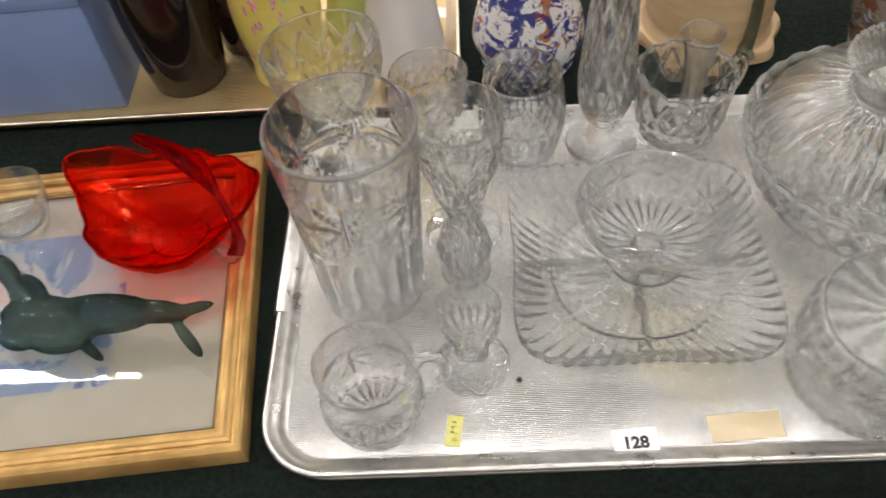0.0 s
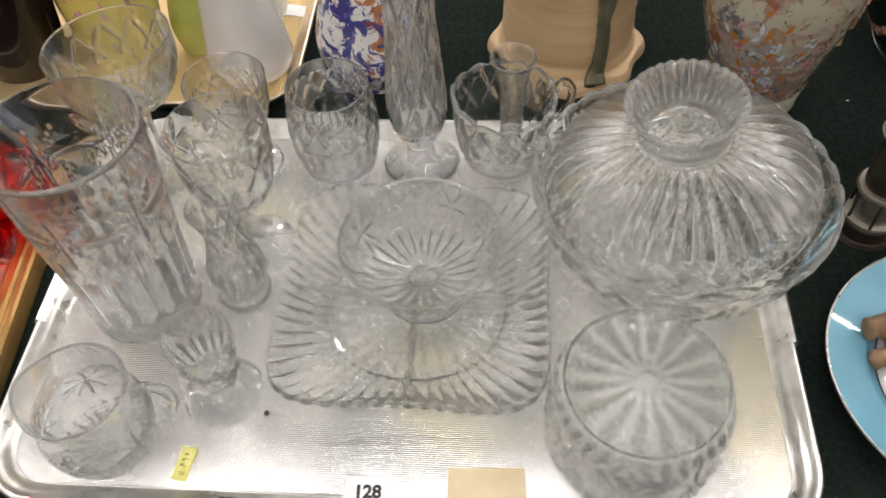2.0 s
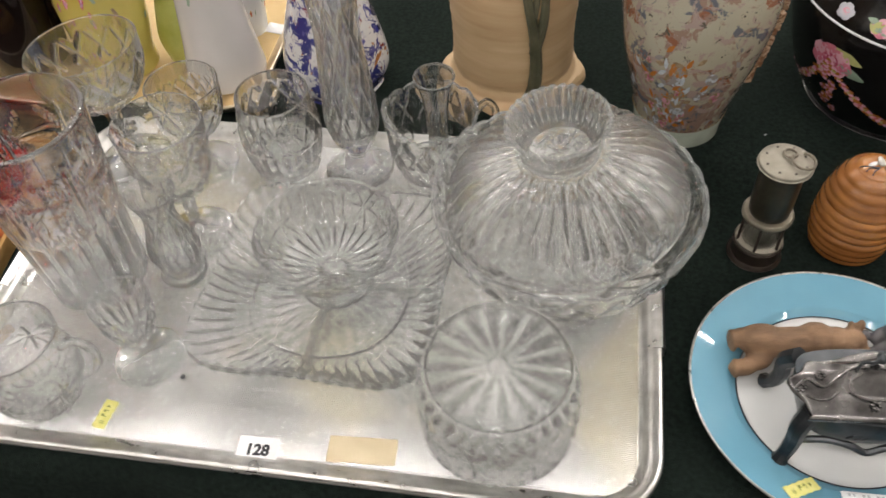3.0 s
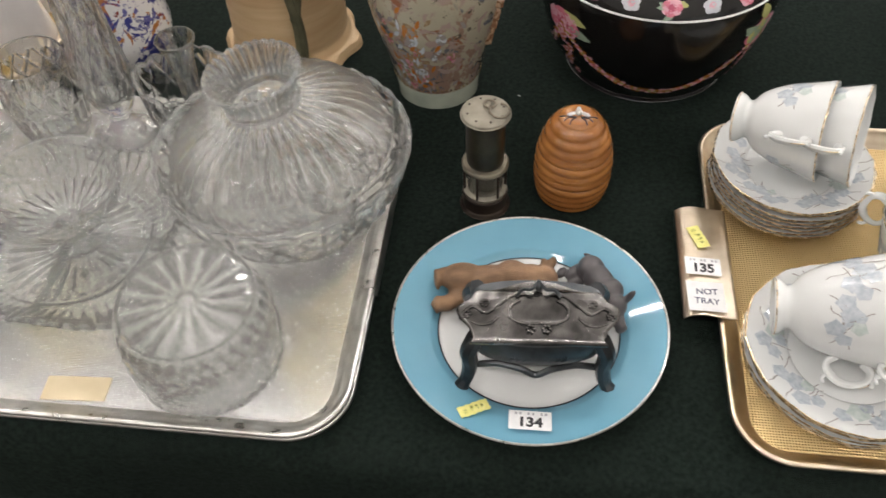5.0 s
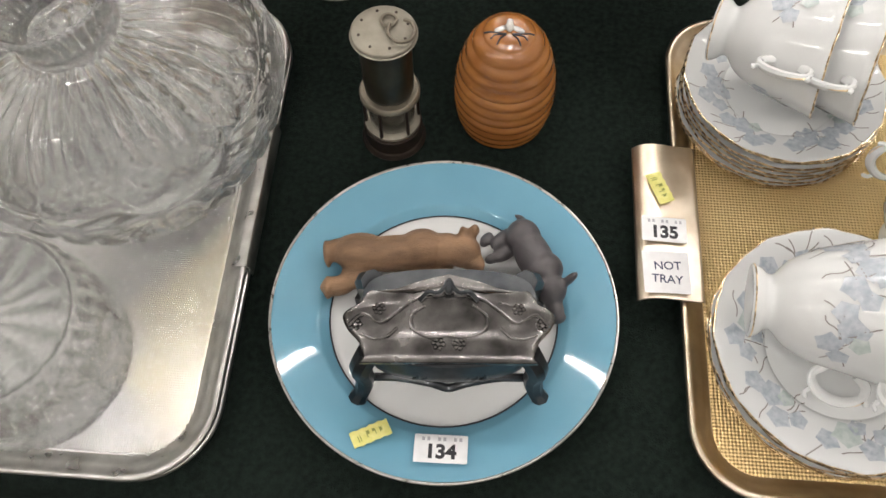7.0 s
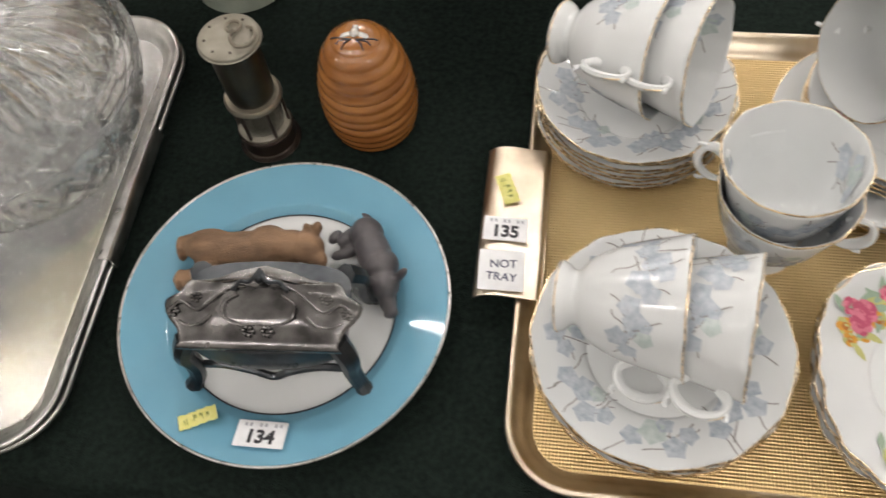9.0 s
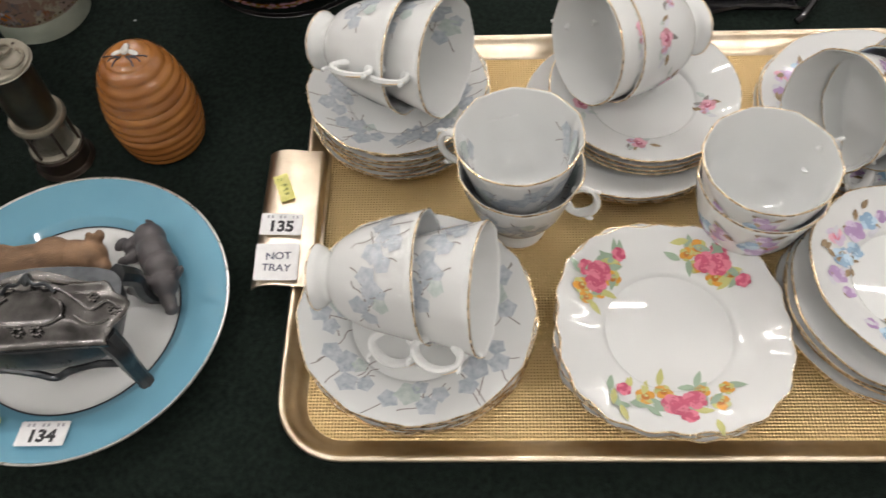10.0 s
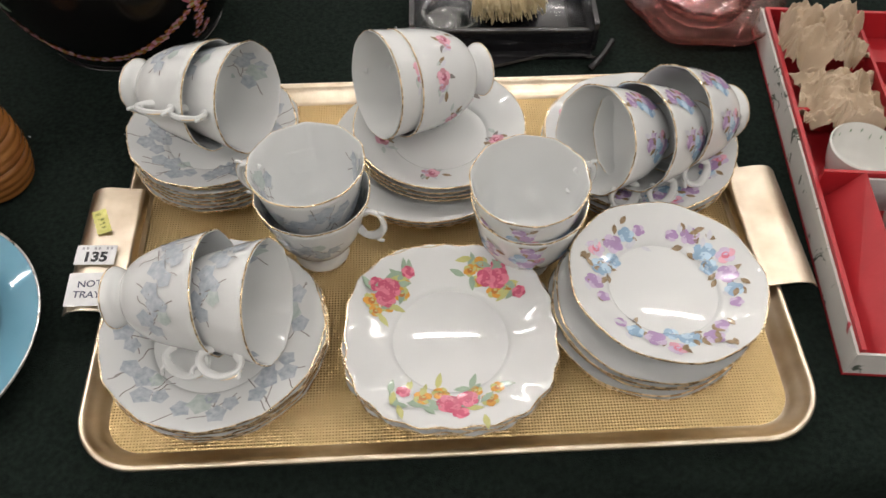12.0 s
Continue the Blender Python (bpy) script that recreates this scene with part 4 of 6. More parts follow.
# ---- miner's lamp ----
BRASS = surface("worn_nickel", (0.16, 0.14, 0.11), (0.3, 0.27, 0.21), 60, 0.4, 0.7, rough2=0.6)
BRASS_TOP = surface("pale_lid_metal", (0.22, 0.205, 0.165), (0.33, 0.305, 0.25), 60, 0.5, 0.4)
DARK_METAL = surface("dark_base_metal", (0.03, 0.022, 0.018), (0.06, 0.045, 0.035), 40, 0.3, 0.5)
SMOKY = surface("dull_brown_bonnet", (0.016, 0.013, 0.008), (0.05, 0.045, 0.028), 40, 0.25, 0.5, rough2=0.45)
lamp = thing("miners_lamp", pose(0.558, 0.789, 0.0006), "small brass and glass miner's safety lamp on green felt", "lamp")
part("base", revolve(shell([(0, 0), (0.0225, 0), (0.0235, 0.002), (0.0225, 0.004), (0.0215, 0.006), (0.0215, 0.016), (0.022, 0.018)], [(0.021, 0.0195), (0.012, 0.0195), (0, 0.0195)]), 48), DARK_METAL, lamp)
part("cream_collar", revolve([(0, 0.0196), (0.0205, 0.0196), (0.0208, 0.0225), (0.018, 0.024), (0, 0.024)], 40), BRASS_TOP, lamp)
part("glass_chimney", revolve(shell([(0.0165, 0.0242), (0.017, 0.03), (0.017, 0.05), (0.0165, 0.052)], [(0.0155, 0.052), (0.0155, 0.03), (0.0152, 0.0242)], 2), 40, loop=True), PLAIN_GLASS, lamp)
part("wick_holder", revolve(shell([(0, 0.0241), (0.009, 0.0241), (0.009, 0.036), (0.005, 0.039)], [(0.003, 0.041), (0, 0.041)], 2), 24), BRASS_TOP, lamp)
for i in range(6):
    a = radians(60 * i + 12)
    part("bar", tube([(0.0195 * math.cos(a), 0.0195 * math.sin(a), z) for z in (0.022, 0.037, 0.052)], 0.0014, 8), DARK_METAL, lamp)
part("middle_ring", revolve([(0.0155, 0.051), (0.0205, 0.0508), (0.0218, 0.0525), (0.0218, 0.0555), (0.0205, 0.0572), (0.0155, 0.057)], 48, loop=True), BRASS, lamp)
part("bonnet", revolve(shell([(0.0165, 0.0572), (0.0175, 0.062), (0.0178, 0.085), (0.0175, 0.112)], [(0.0168, 0.112), (0.017, 0.085), (0.0158, 0.0572)], 3), 48, loop=True), SMOKY, lamp, "dull smoky brown bonnet")
part("inner_gauze", revolve(shell([(0, 0.0573), (0.011, 0.0573), (0.0105, 0.09), (0.009, 0.105)], [(0.004, 0.108), (0, 0.108)], 3), 32), surface("gauze_green", (0.1, 0.11, 0.06), (0.2, 0.2, 0.12), 90, 0.6, 0.4), lamp)
cap = part("cap", revolve(shell([(0, 0.1125), (0.0208, 0.1125), (0.0218, 0.1135), (0.0218, 0.1155), (0.0208, 0.1166)], [(0.013, 0.1172), (0, 0.1174)], 3), 56), BRASS_TOP, lamp, "pale metal cap with small holes")
for i in range(8):
    a = radians(45 * i + 20)
    part("hole", revolve([(0, 0.1183), (0.001, 0.1182), (0.0012, 0.1165), (0, 0.1165)], 8), DARK_METAL, cap, at=pose(0.0165 * math.cos(a), 0.0165 * math.sin(a), -0.0008))
part("hook_eye", tube([(0.003 + 0.005 * math.cos(a), 0.006 + 0.005 * math.sin(a), 0.1195) for a in (2 * math.pi * i / 20 for i in range(20))], 0.0012, 8, closed=True), BRASS, lamp)
part("hook", tube(curve_points([(0.004, 0.002, 0.1205), (0.004, -0.006, 0.1205), (0.010, -0.0125, 0.1205), (0.018, -0.011, 0.1205), (0.021, -0.003, 0.1205), (0.018, 0.004, 0.1205), (0.013, 0.006, 0.1205)], 5), 0.0013, 8), BRASS, lamp)

# ---- beehive pot ----
HONEY = surface("honey_wood", (0.22, 0.08, 0.02), (0.38, 0.16, 0.042), 22, 0.22, coat=0.45, stretch=(1, 1, 5))
hive = thing("beehive_pot", pose(0.640, 0.811, 0.0006), "turned honey-coloured wooden beehive pot with a white bee on top", "pot")
hp = [(0, 0)]
rz = [(0.030, 0.0), (0.0335, 0.006), (0.0365, 0.02), (0.0375, 0.036), (0.0365, 0.052), (0.0335, 0.068), (0.0285, 0.082), (0.021, 0.093), (0.0135, 0.0985)]
sm = curve_points([(r, z, 0) for r, z in rz], 10)
N_ = len(sm)
ribbed = []
for i, q in enumerate(sm):
    rib = abs(math.sin(math.pi * q.y / 0.0086))
    ribbed.append((q.x - 0.0019 * (1 - rib ** 0.5), q.y))
part("body", revolve([(0, 0)] + ribbed + [(0.010, 0.0995), (0, 0.100)], 64), HONEY, hive, sharp=60)
WHITE_BEE = surface("white_enamel", (0.42, 0.41, 0.38), (0.66, 0.65, 0.61), 200, 0.35)
beebm = bmesh.new()
for (x, y, z), (a, b, c), rot in (((0, 0, 0.102), (0.004, 0.006, 0.003), 0), ((-0.007, -0.001, 0.1005), (0.007, 0.003, 0.0012), 25), ((0.007, -0.001, 0.1005), (0.007, 0.003, 0.0012), -25), ((-0.006, -0.005, 0.0995), (0.006, 0.002, 0.001), 50), ((0.006, -0.005, 0.0995), (0.006, 0.002, 0.001), -50), ((0, 0.006, 0.1015), (0.003, 0.003, 0.0025), 0)):
    s = bmesh.new()
    bmesh.ops.create_icosphere(s, subdivisions=2, radius=1, matrix=pose(x * 0.8, y * 0.8, z - 0.0008, 0, 0, rot) @ Matrix.Diagonal((a * 0.75, b * 0.75, c * 0.8, 1)))
    merge(beebm, s)
part("bee_ornament", beebm, WHITE_BEE, hive)
lines = bmesh.new()
for sx in (-1, 1):
    for k in range(3):
        merge(lines, tube([(sx * 0.002, -0.006, 0.1008), (sx * (0.006 + 0.004 * k), -0.009 + 0.003 * k, 0.0996 - 0.0006 * k), (sx * (0.008 + 0.0045 * k), -0.013 + 0.0045 * k, 0.0975 + 0.0004 * k)], 0.0006, 5))
part("black_lines", lines, INK, hive)
# ---- cut glass on the silver tray ----
FLOOR_A = 0.0131


def glass_body(outer, inner, n=120, k=6, cut=None, lip=None):
    """A solid glass vessel; cut(a, z) gives how deep the outside is cut, lip(a) lifts the rim."""
    def fine(pts, step):
        line = curve_points([(r, z, 0) for r, z in pts], 12)
        res, acc = [line[0]], 0.0
        for p, q in zip(line, line[1:]):
            acc += (q - p).length
            if acc >= step:
                res.append(q)
                acc = 0.0
        if (res[-1] - line[-1]).length > 1e-5:
            res.append(line[-1])
        return [(max(0, v.x), v.y) for v in res]
    o, inn = fine(outer, 0.0013), fine(inner, 0.003)
    prof, no = o + inn, len(o)
    n = int(min(384, max(120, 2 * math.pi * max(r for r, z in o) / 0.0013)))
    zt = max(z for r, z in prof)
    zb = min(z for r, z in prof)

    def mod(a, r, z, i):
        d = 1.3 * cut(a, z) if cut and 2 < i < no - 2 and r > 0.01 else 0.0
        w = max(0, (z - zb) / (zt - zb) - 0.75) / 0.25
        if d:
            (r0, z0), (r1, z1) = o[i - 1], o[i + 1]
            ln = math.hypot(r1 - r0, z1 - z0) or 1.0
            return r - d * (z1 - z0) / ln, z + d * (r1 - r0) / ln + (lip(a) * w if lip else 0)
        return r, z + (lip(a) * w if lip else 0)
    bm = revolve(prof, n, mod)
    mark = cut.mark if cut else (lambda a, z: False)
    for f in bm.faces:
        c = f.calc_center_median()
        r = math.hypot(c.x, c.y)
        if mark(math.atan2(c.y, c.x) % (2 * math.pi), c.z) and r > rim_in(o, c.z) - 0.0038:
            f.material_index = 1
        # the rim is whitened too, as a painted edge glint
        if c.z > zt - 0.0012 and r > 0.012:
            f.material_index = 1
    return bm


def rim_in(line, z):
    """The outer radius of a profile at a height."""
    best = 0.0
    for (r0, z0), (r1, z1) in zip(line, line[1:]):
        if min(z0, z1) <= z <= max(z0, z1) and abs(z1 - z0) > 1e-7:
            best = max(best, r0 + (r1 - r0) * (z - z0) / (z1 - z0))
    return best


def marked(f, mark):
    f.mark = mark
    return f


def flutes(n, depth, z0=-1, z1=9):
    return marked(lambda a, z: depth * (1 - abs(math.cos(n * a / 2))) * 1.3 * min(1.0, (z - z0) / 0.004, (z1 - z) / 0.004) if z0 < z < z1 else 0.0, lambda a, z: False)


def diamonds(n, rise, depth, z0, z1):
    def f(a, z):
        if not z0 < z < z1:
            return 0.0
        u, v = n * a / 2 + z * rise, n * a / 2 - z * rise
        return depth * max(max(0, 1 - 1.9 * abs(math.sin(u))), max(0, 1 - 1.9 * abs(math.sin(v))))
    return marked(f, lambda a, z: f(a, z) > 0.72 * depth)


def stars(n, zc, rad, radius, depth, rays=8):
    def f(a, z):
        t = (a * n / (2 * math.pi)) % 1 - 0.5
        u, v = t * 2 * math.pi * rad / n, z - zc
        d = math.hypot(u, v)
        if d > radius:
            return 0.0
        ang = math.atan2(v, u)
        return depth * max(0, 1 - 2.2 * abs(math.sin(rays / 2 * ang)) * (0.35 + d / radius)) * (1 - 0.5 * d / radius)
    return marked(f, lambda a, z: f(a, z) > 0.5 * depth)


def both(*fs):
    return marked(lambda a, z: max(f(a, z) for f in fs), lambda a, z: any(f.mark(a, z) for f in fs))


STEMS = {"wine_goblet": ("bowl", "stem", 0.43), "tall_vase": ("body", "foot", 0.115), "stemmed_glass": ("bowl", "stem", 0.42), "footed_bowl": ("bowl", "stem", 0.53), "sundae_dish": ("bowl", "foot", 0.26), "pedestal_bowl": ("foot", "bowl", 0.56), "glass_vase": ("body", "base", 0.03), "bud_vase": ("body", "foot", 0.1), "whisky_tumbler": ("body", "base", 0.12)}


def glassware(name, at, bm, label, category, extra=()):
    g = thing(name, at, label, category, "glassware")
    if name in STEMS:
        upper, lower, share_z = STEMS[name]
        zs = [v.co.z for v in bm.verts]
        cut_z = min(zs) + share_z * (max(zs) - min(zs))
        low = bm.copy()
        for b, keep_up in ((bm, True), (low, False)):
            bmesh.ops.delete(b, geom=[f for f in b.faces if (f.calc_center_median().z > cut_z) != keep_up], context="FACES")
        part(upper, bm, [CUT, GLINT_GLASS], g, sharp=28)
        part(lower, low, [CUT, GLINT_GLASS], g, sharp=28)
    else:
        part("bowl", bm, [CUT, GLINT_GLASS], g, sharp=28)
    for nm, b in extra:
        part(nm, b, [CUT, GLINT_GLASS], g, sharp=30)
    return g


def scaled(pts, s, h):
    return [(r * s, z * h) for r, z in pts]


def star_base():
    """A disc cut with sixteen broad rays round a button; ridges and button whitened as glints."""
    def mod(a, r, z, i):
        k = abs(math.cos(8 * a))
        return r, z - (0.0036 * (1 - k) * min(1, (r - 0.005) / 0.02) if 2 < i < 20 else 0.0)
    bm = revolve([(0, 0.0774), (0.003, 0.0778), (0.0065, 0.0772)] + [(0.0075 + 0.0025 * i, 0.0800) for i in range(17)] + [(0.0515, 0.0795), (0.0515, 0.0758), (0, 0.0762)], 256, mod)
    for f in bm.faces:
        c = f.calc_center_median()
        if math.hypot(c.x, c.y) < 0.0066 or math.hypot(c.x, c.y) < 0.047 and abs(math.cos(8 * math.atan2(c.y, c.x))) > 0.93 and c.z > 0.0765:
            f.material_index = 1
    return bm


# tall cylinder vase
glassware("glass_vase", pose(-0.0395, 0.689, FLOOR_A), glass_body(
    [(0, 0.001), (0.040, 0), (0.044, 0.003), (0.046, 0.05), (0.049, 0.10), (0.0525, 0.15), (0.0552, 0.188)], [(0.0545, 0.1895), (0.0515, 0.188), (0.049, 0.15), (0.0455, 0.10), (0.042, 0.05), (0.039, 0.016), (0.02, 0.013), (0, 0.0125)], 160, 7,
    both(stars(6, 0.135, 0.052, 0.027, 0.0026), flutes(18, 0.0026, 0.004, 0.088), stars(12, 0.101, 0.049, 0.011, 0.002, 4))), "tall flared cut glass vase with star cuts", "vase")
# cream jug with a handle
jug_h = tube(curve_points([(0.034, 0, 0.060), (0.046, 0, 0.066), (0.057, 0, 0.055), (0.056, 0, 0.036), (0.044, 0, 0.022), (0.033, 0, 0.022)], 6), 0.004, 10)
glassware("glass_jug", pose(-0.032, 0.564, FLOOR_A, 0, 0, 12), glass_body(
    [(0, 0.003), (0.012, 0.0008), (0.029, 0), (0.033, 0.004), (0.0385, 0.022), (0.039, 0.036), (0.035, 0.055), (0.0365, 0.076)], [(0.0358, 0.0775), (0.034, 0.076), (0.0325, 0.055), (0.036, 0.036), (0.0345, 0.022), (0.026, 0.010), (0, 0.008)], 120, 6,
    both(stars(5, 0.03, 0.038, 0.017, 0.0018), flutes(20, 0.0012, -1, 0.008)), lambda a: 0.008 * max(0, math.cos(a - math.pi)) ** 6), "small cut glass cream jug with a handle", "jug", (("handle", jug_h),))
# stemmed small glass
glassware("stemmed_glass", pose(0.043, 0.606, FLOOR_A), glass_body(
    [(0, 0.0005), (0.027, 0), (0.0275, 0.002), (0.012, 0.006), (0.006, 0.012), (0.007, 0.022), (0.0055, 0.030), (0.016, 0.038), (0.0215, 0.052), (0.0245, 0.080)], [(0.024, 0.081), (0.0228, 0.080), (0.0195, 0.053), (0.013, 0.043), (0, 0.0395)], 96, 6,
    both(flutes(14, 0.0016, 0.034, 0.056), diamonds(10, 120, 0.0008, 0.056, 0.072))), "small stemmed cut glass", "glass")
# slim thistle vase
glassware("bud_vase", pose(0.040, 0.700, FLOOR_A, 0, 0, 0), glass_body(
    [(0, 0.0005), (0.020, 0), (0.0205, 0.004), (0.016, 0.010), (0.0215, 0.024), (0.023, 0.038), (0.017, 0.062), (0.015, 0.082), (0.0215, 0.105)], [(0.021, 0.106), (0.019, 0.104), (0.0125, 0.082), (0.0145, 0.062), (0.02, 0.038), (0.017, 0.020), (0, 0.014)], 96, 6,
    both(flutes(16, 0.0014, 0.012, 0.05), diamonds(8, 90, 0.001, 0.06, 0.1))), "small waisted glass bud vase", "vase")
# wine goblets
GOB_O = [(0, 0.0005), (0.031, 0), (0.032, 0.002), (0.014, 0.007), (0.006, 0.016), (0.0065, 0.040), (0.0075, 0.052), (0.021, 0.062), (0.031, 0.080), (0.0365, 0.105), (0.0385, 0.140)]
GOB_I = [(0.038, 0.141), (0.0368, 0.140), (0.0345, 0.105), (0.0285, 0.081), (0.018, 0.067), (0, 0.061)]
glassware("wine_goblet", pose(0.039, 0.747, FLOOR_A), glass_body(GOB_O, GOB_I, 112, 6, both(stars(5, 0.118, 0.037, 0.02, 0.0018, 6), flutes(18, 0.0015, 0.058, 0.088))), "cut glass wine goblet with starred bowl", "goblet")
glassware("wine_goblet", pose(0.014, 0.843, FLOOR_A), glass_body(scaled(GOB_O, 0.92, 0.73), scaled(GOB_I, 0.92, 0.73), 112, 6, both(diamonds(16, 160, 0.001, 0.064, 0.085), flutes(20, 0.0012, 0.042, 0.062))), "cut glass wine goblet with diamond cuts", "goblet")
glassware("whisky_tumbler", pose(0.0985, 0.851, FLOOR_A), glass_body(
    [(0, 0.003), (0.02, 0.0005), (0.031, 0), (0.034, 0.003), (0.0395, 0.03), (0.0405, 0.05), (0.038, 0.072), (0.0355, 0.090)], [(0.035, 0.091), (0.0335, 0.090), (0.035, 0.072), (0.0372, 0.05), (0.036, 0.03), (0.030, 0.013), (0, 0.011)], 128, 6,
    both(diamonds(14, 95, 0.0015, 0.045, 0.078), flutes(24, 0.0014, 0.002, 0.043))), "barrel-shaped cut glass tumbler with diamond band", "tumbler")
# large footed goblet bowl
glassware("footed_bowl", pose(-0.068, 0.842, FLOOR_A, -3, -4, 0), glass_body(
    [(0, 0.0005), (0.036, 0), (0.037, 0.002), (0.016, 0.008), (0.0075, 0.020), (0.008, 0.055), (0.010, 0.068), (0.030, 0.076), (0.044, 0.092), (0.0515, 0.112), (0.0535, 0.136)], [(0.053, 0.137), (0.0515, 0.136), (0.049, 0.112), (0.041, 0.094), (0.027, 0.081), (0, 0.075)], 128, 6,
    both(diamonds(12, 75, 0.0015, 0.096, 0.125), flutes(22, 0.0014, 0.07, 0.09))), "large footed cut glass bowl on a stem", "bowl")
# tall tapering vase
glassware("tall_vase", pose(0.1745, 0.850, FLOOR_A), glass_body(
    [(0, 0.0005), (0.031, 0), (0.033, 0.003), (0.022, 0.010), (0.012, 0.020), (0.011, 0.028), (0.019, 0.038), (0.0255, 0.060), (0.026, 0.085), (0.0225, 0.13), (0.0205, 0.17), (0.0235, 0.21), (0.029, 0.235)], [(0.0285, 0.236), (0.0265, 0.234), (0.021, 0.21), (0.018, 0.17), (0.0195, 0.13), (0.0225, 0.085), (0.021, 0.060), (0.012, 0.046), (0, 0.042)], 120, 6,
    both(diamonds(10, 55, 0.0022, 0.05, 0.20), stars(5, 0.012, 0.03, 0.012, 0.001, 6))), "tall tapering cut glass vase on a foot", "vase")
# jug with a scalloped rim, a slim glass stands in it
jh = tube(curve_points([(0.043, 0, 0.058), (0.055, 0, 0.070), (0.064, 0, 0.056), (0.058, 0, 0.034), (0.043, 0, 0.024)], 6), 0.0038, 10)
glassware("glass_jug", pose(0.249, 0.862, FLOOR_A, 0, 0, 20), glass_body(
    [(0, 0.003), (0.02, 0.0006), (0.033, 0), (0.037, 0.004), (0.042, 0.022), (0.044, 0.044), (0.0465, 0.068)], [(0.0455, 0.069), (0.043, 0.067), (0.0405, 0.044), (0.038, 0.022), (0.031, 0.011), (0, 0.0095)], 128, 6,
    both(diamonds(12, 70, 0.002, 0.03, 0.062), flutes(20, 0.0012, 0.002, 0.026)), lambda a: 0.004 * abs(math.cos(7 * a)) + 0.008 * max(0, math.cos(a - math.pi)) ** 6), "cut glass jug with scalloped rim holding a slim glass", "jug", (("handle", jh),))
glassware("slim_glass", pose(0.256, 0.858, FLOOR_A + 0.0098), glass_body(
    [(0, 0.0005), (0.014, 0), (0.0145, 0.003), (0.0105, 0.012), (0.0105, 0.05), (0.0135, 0.085), (0.0195, 0.105)], [(0.019, 0.106), (0.018, 0.105), (0.0118, 0.085), (0.0085, 0.05), (0.0085, 0.02), (0, 0.014)], 64, 5), "slim flared clear glass standing in a jug", "glass")
# big salad bowl and the bowl turned over in it
glassware("salad_bowl", pose(0.384, 0.7465, FLOOR_A), glass_body(
    [(0, 0.002), (0.04, 0.0005), (0.050, 0), (0.056, 0.004), (0.078, 0.022), (0.097, 0.047), (0.108, 0.072), (0.113, 0.090)], [(0.1118, 0.091), (0.109, 0.0895), (0.104, 0.072), (0.0925, 0.047), (0.073, 0.0255), (0.050, 0.011), (0, 0.009)], 200, 6,
    both(stars(9, 0.060, 0.1, 0.026, 0.004), flutes(36, 0.003, 0.003, 0.03), diamonds(27, 80, 0.0026, 0.03, 0.082)), lambda a: 0.005 * abs(math.sin(15 * a)) ** 0.7), "large heavy cut glass salad bowl with saw-tooth edge", "bowl")
glassware("pedestal_bowl", Matrix.Translation((0.382, 0.7485, 0.098)) @ Vector((-0.12, -0.02, 0.99)).to_track_quat("Z", "Y").to_matrix().to_4x4(), glass_body(
    [(0.1005, 0.0), (0.099, 0.010), (0.0895, 0.027), (0.074, 0.041), (0.052, 0.050), (0.036, 0.0535), (0.0315, 0.057), (0.0315, 0.063), (0.036, 0.073), (0.0415, 0.083)],
    [(0.0405, 0.0845), (0.038, 0.0830), (0.031, 0.072), (0.0255, 0.062), (0.023, 0.056), (0.0, 0.0535), (0.0, 0.0455), (0.034, 0.0445), (0.052, 0.041), (0.070, 0.033), (0.0845, 0.021), (0.095, 0.008), (0.097, 0.0), (0.0985, -0.001), (0.1005, 0)], 200, 6,
    both(flutes(40, 0.0034, 0.020, 0.054), diamonds(30, 110, 0.002, 0.004, 0.020), flutes(32, 0.003, 0.060, 0.0835)), lambda a: 0.0025 * abs(math.cos(16 * a))), "fluted glass pedestal bowl turned upside down", "bowl")
# round bowl turned over, with a many-rayed star in its base
glassware("round_bowl", pose(0.3445, 0.5865, FLOOR_A, 2, 0, 0), glass_body(
    [(0.0605, 0.001), (0.0615, 0.004), (0.0625, 0.022), (0.062, 0.045), (0.0595, 0.064), (0.0565, 0.074), (0.055, 0.079), (0.0535, 0.0805)],
    [(0.0515, 0.078), (0.03, 0.0775), (0.006, 0.0765), (0.0, 0.0745), (0.0, 0.0705), (0.03, 0.070), (0.049, 0.067), (0.0555, 0.055), (0.0578, 0.040), (0.0582, 0.020), (0.0572, 0.004), (0.0588, 0.0), (0.0605, 0.001)], 192, 6,
    both(stars(9, 0.038, 0.065, 0.021, 0.0032), flutes(32, 0.0026, 0.060, 0.077), flutes(40, 0.002, 0.002, 0.014))), "round cut glass bowl turned upside down on the tray", "bowl",
    (("star_base", star_base()),))


# square divided dish
def sq(a, p=5.0):
    return (abs(math.cos(a)) ** p + abs(math.sin(a)) ** p) ** (-1 / p)


def dish_mod(a, r, z, i):
    w = min(1, max(0, (r - 0.066) / 0.03))
    f = 1 + (sq(a) * (1 - 0.02 * math.cos(4 * a)) - 1) * w
    up = i >= 7
    rib = 0.0
    if up and 0.012 < r < 0.066:
        rib = 0.0045 * abs(math.sin(15 * a + r * 26)) * min(1, (r - 0.012) / 0.03) * min(1, (0.066 - r) / 0.006)
    if up and r > 0.074:
        rib = 0.0034 * abs(math.sin(30 * a + (r - 0.07) * 30)) * min(1, (r - 0.074) / 0.008)
    if not up and r > 0.08:
        rib = -0.0026 * abs(math.sin(30 * a))
    return r * f, z + rib


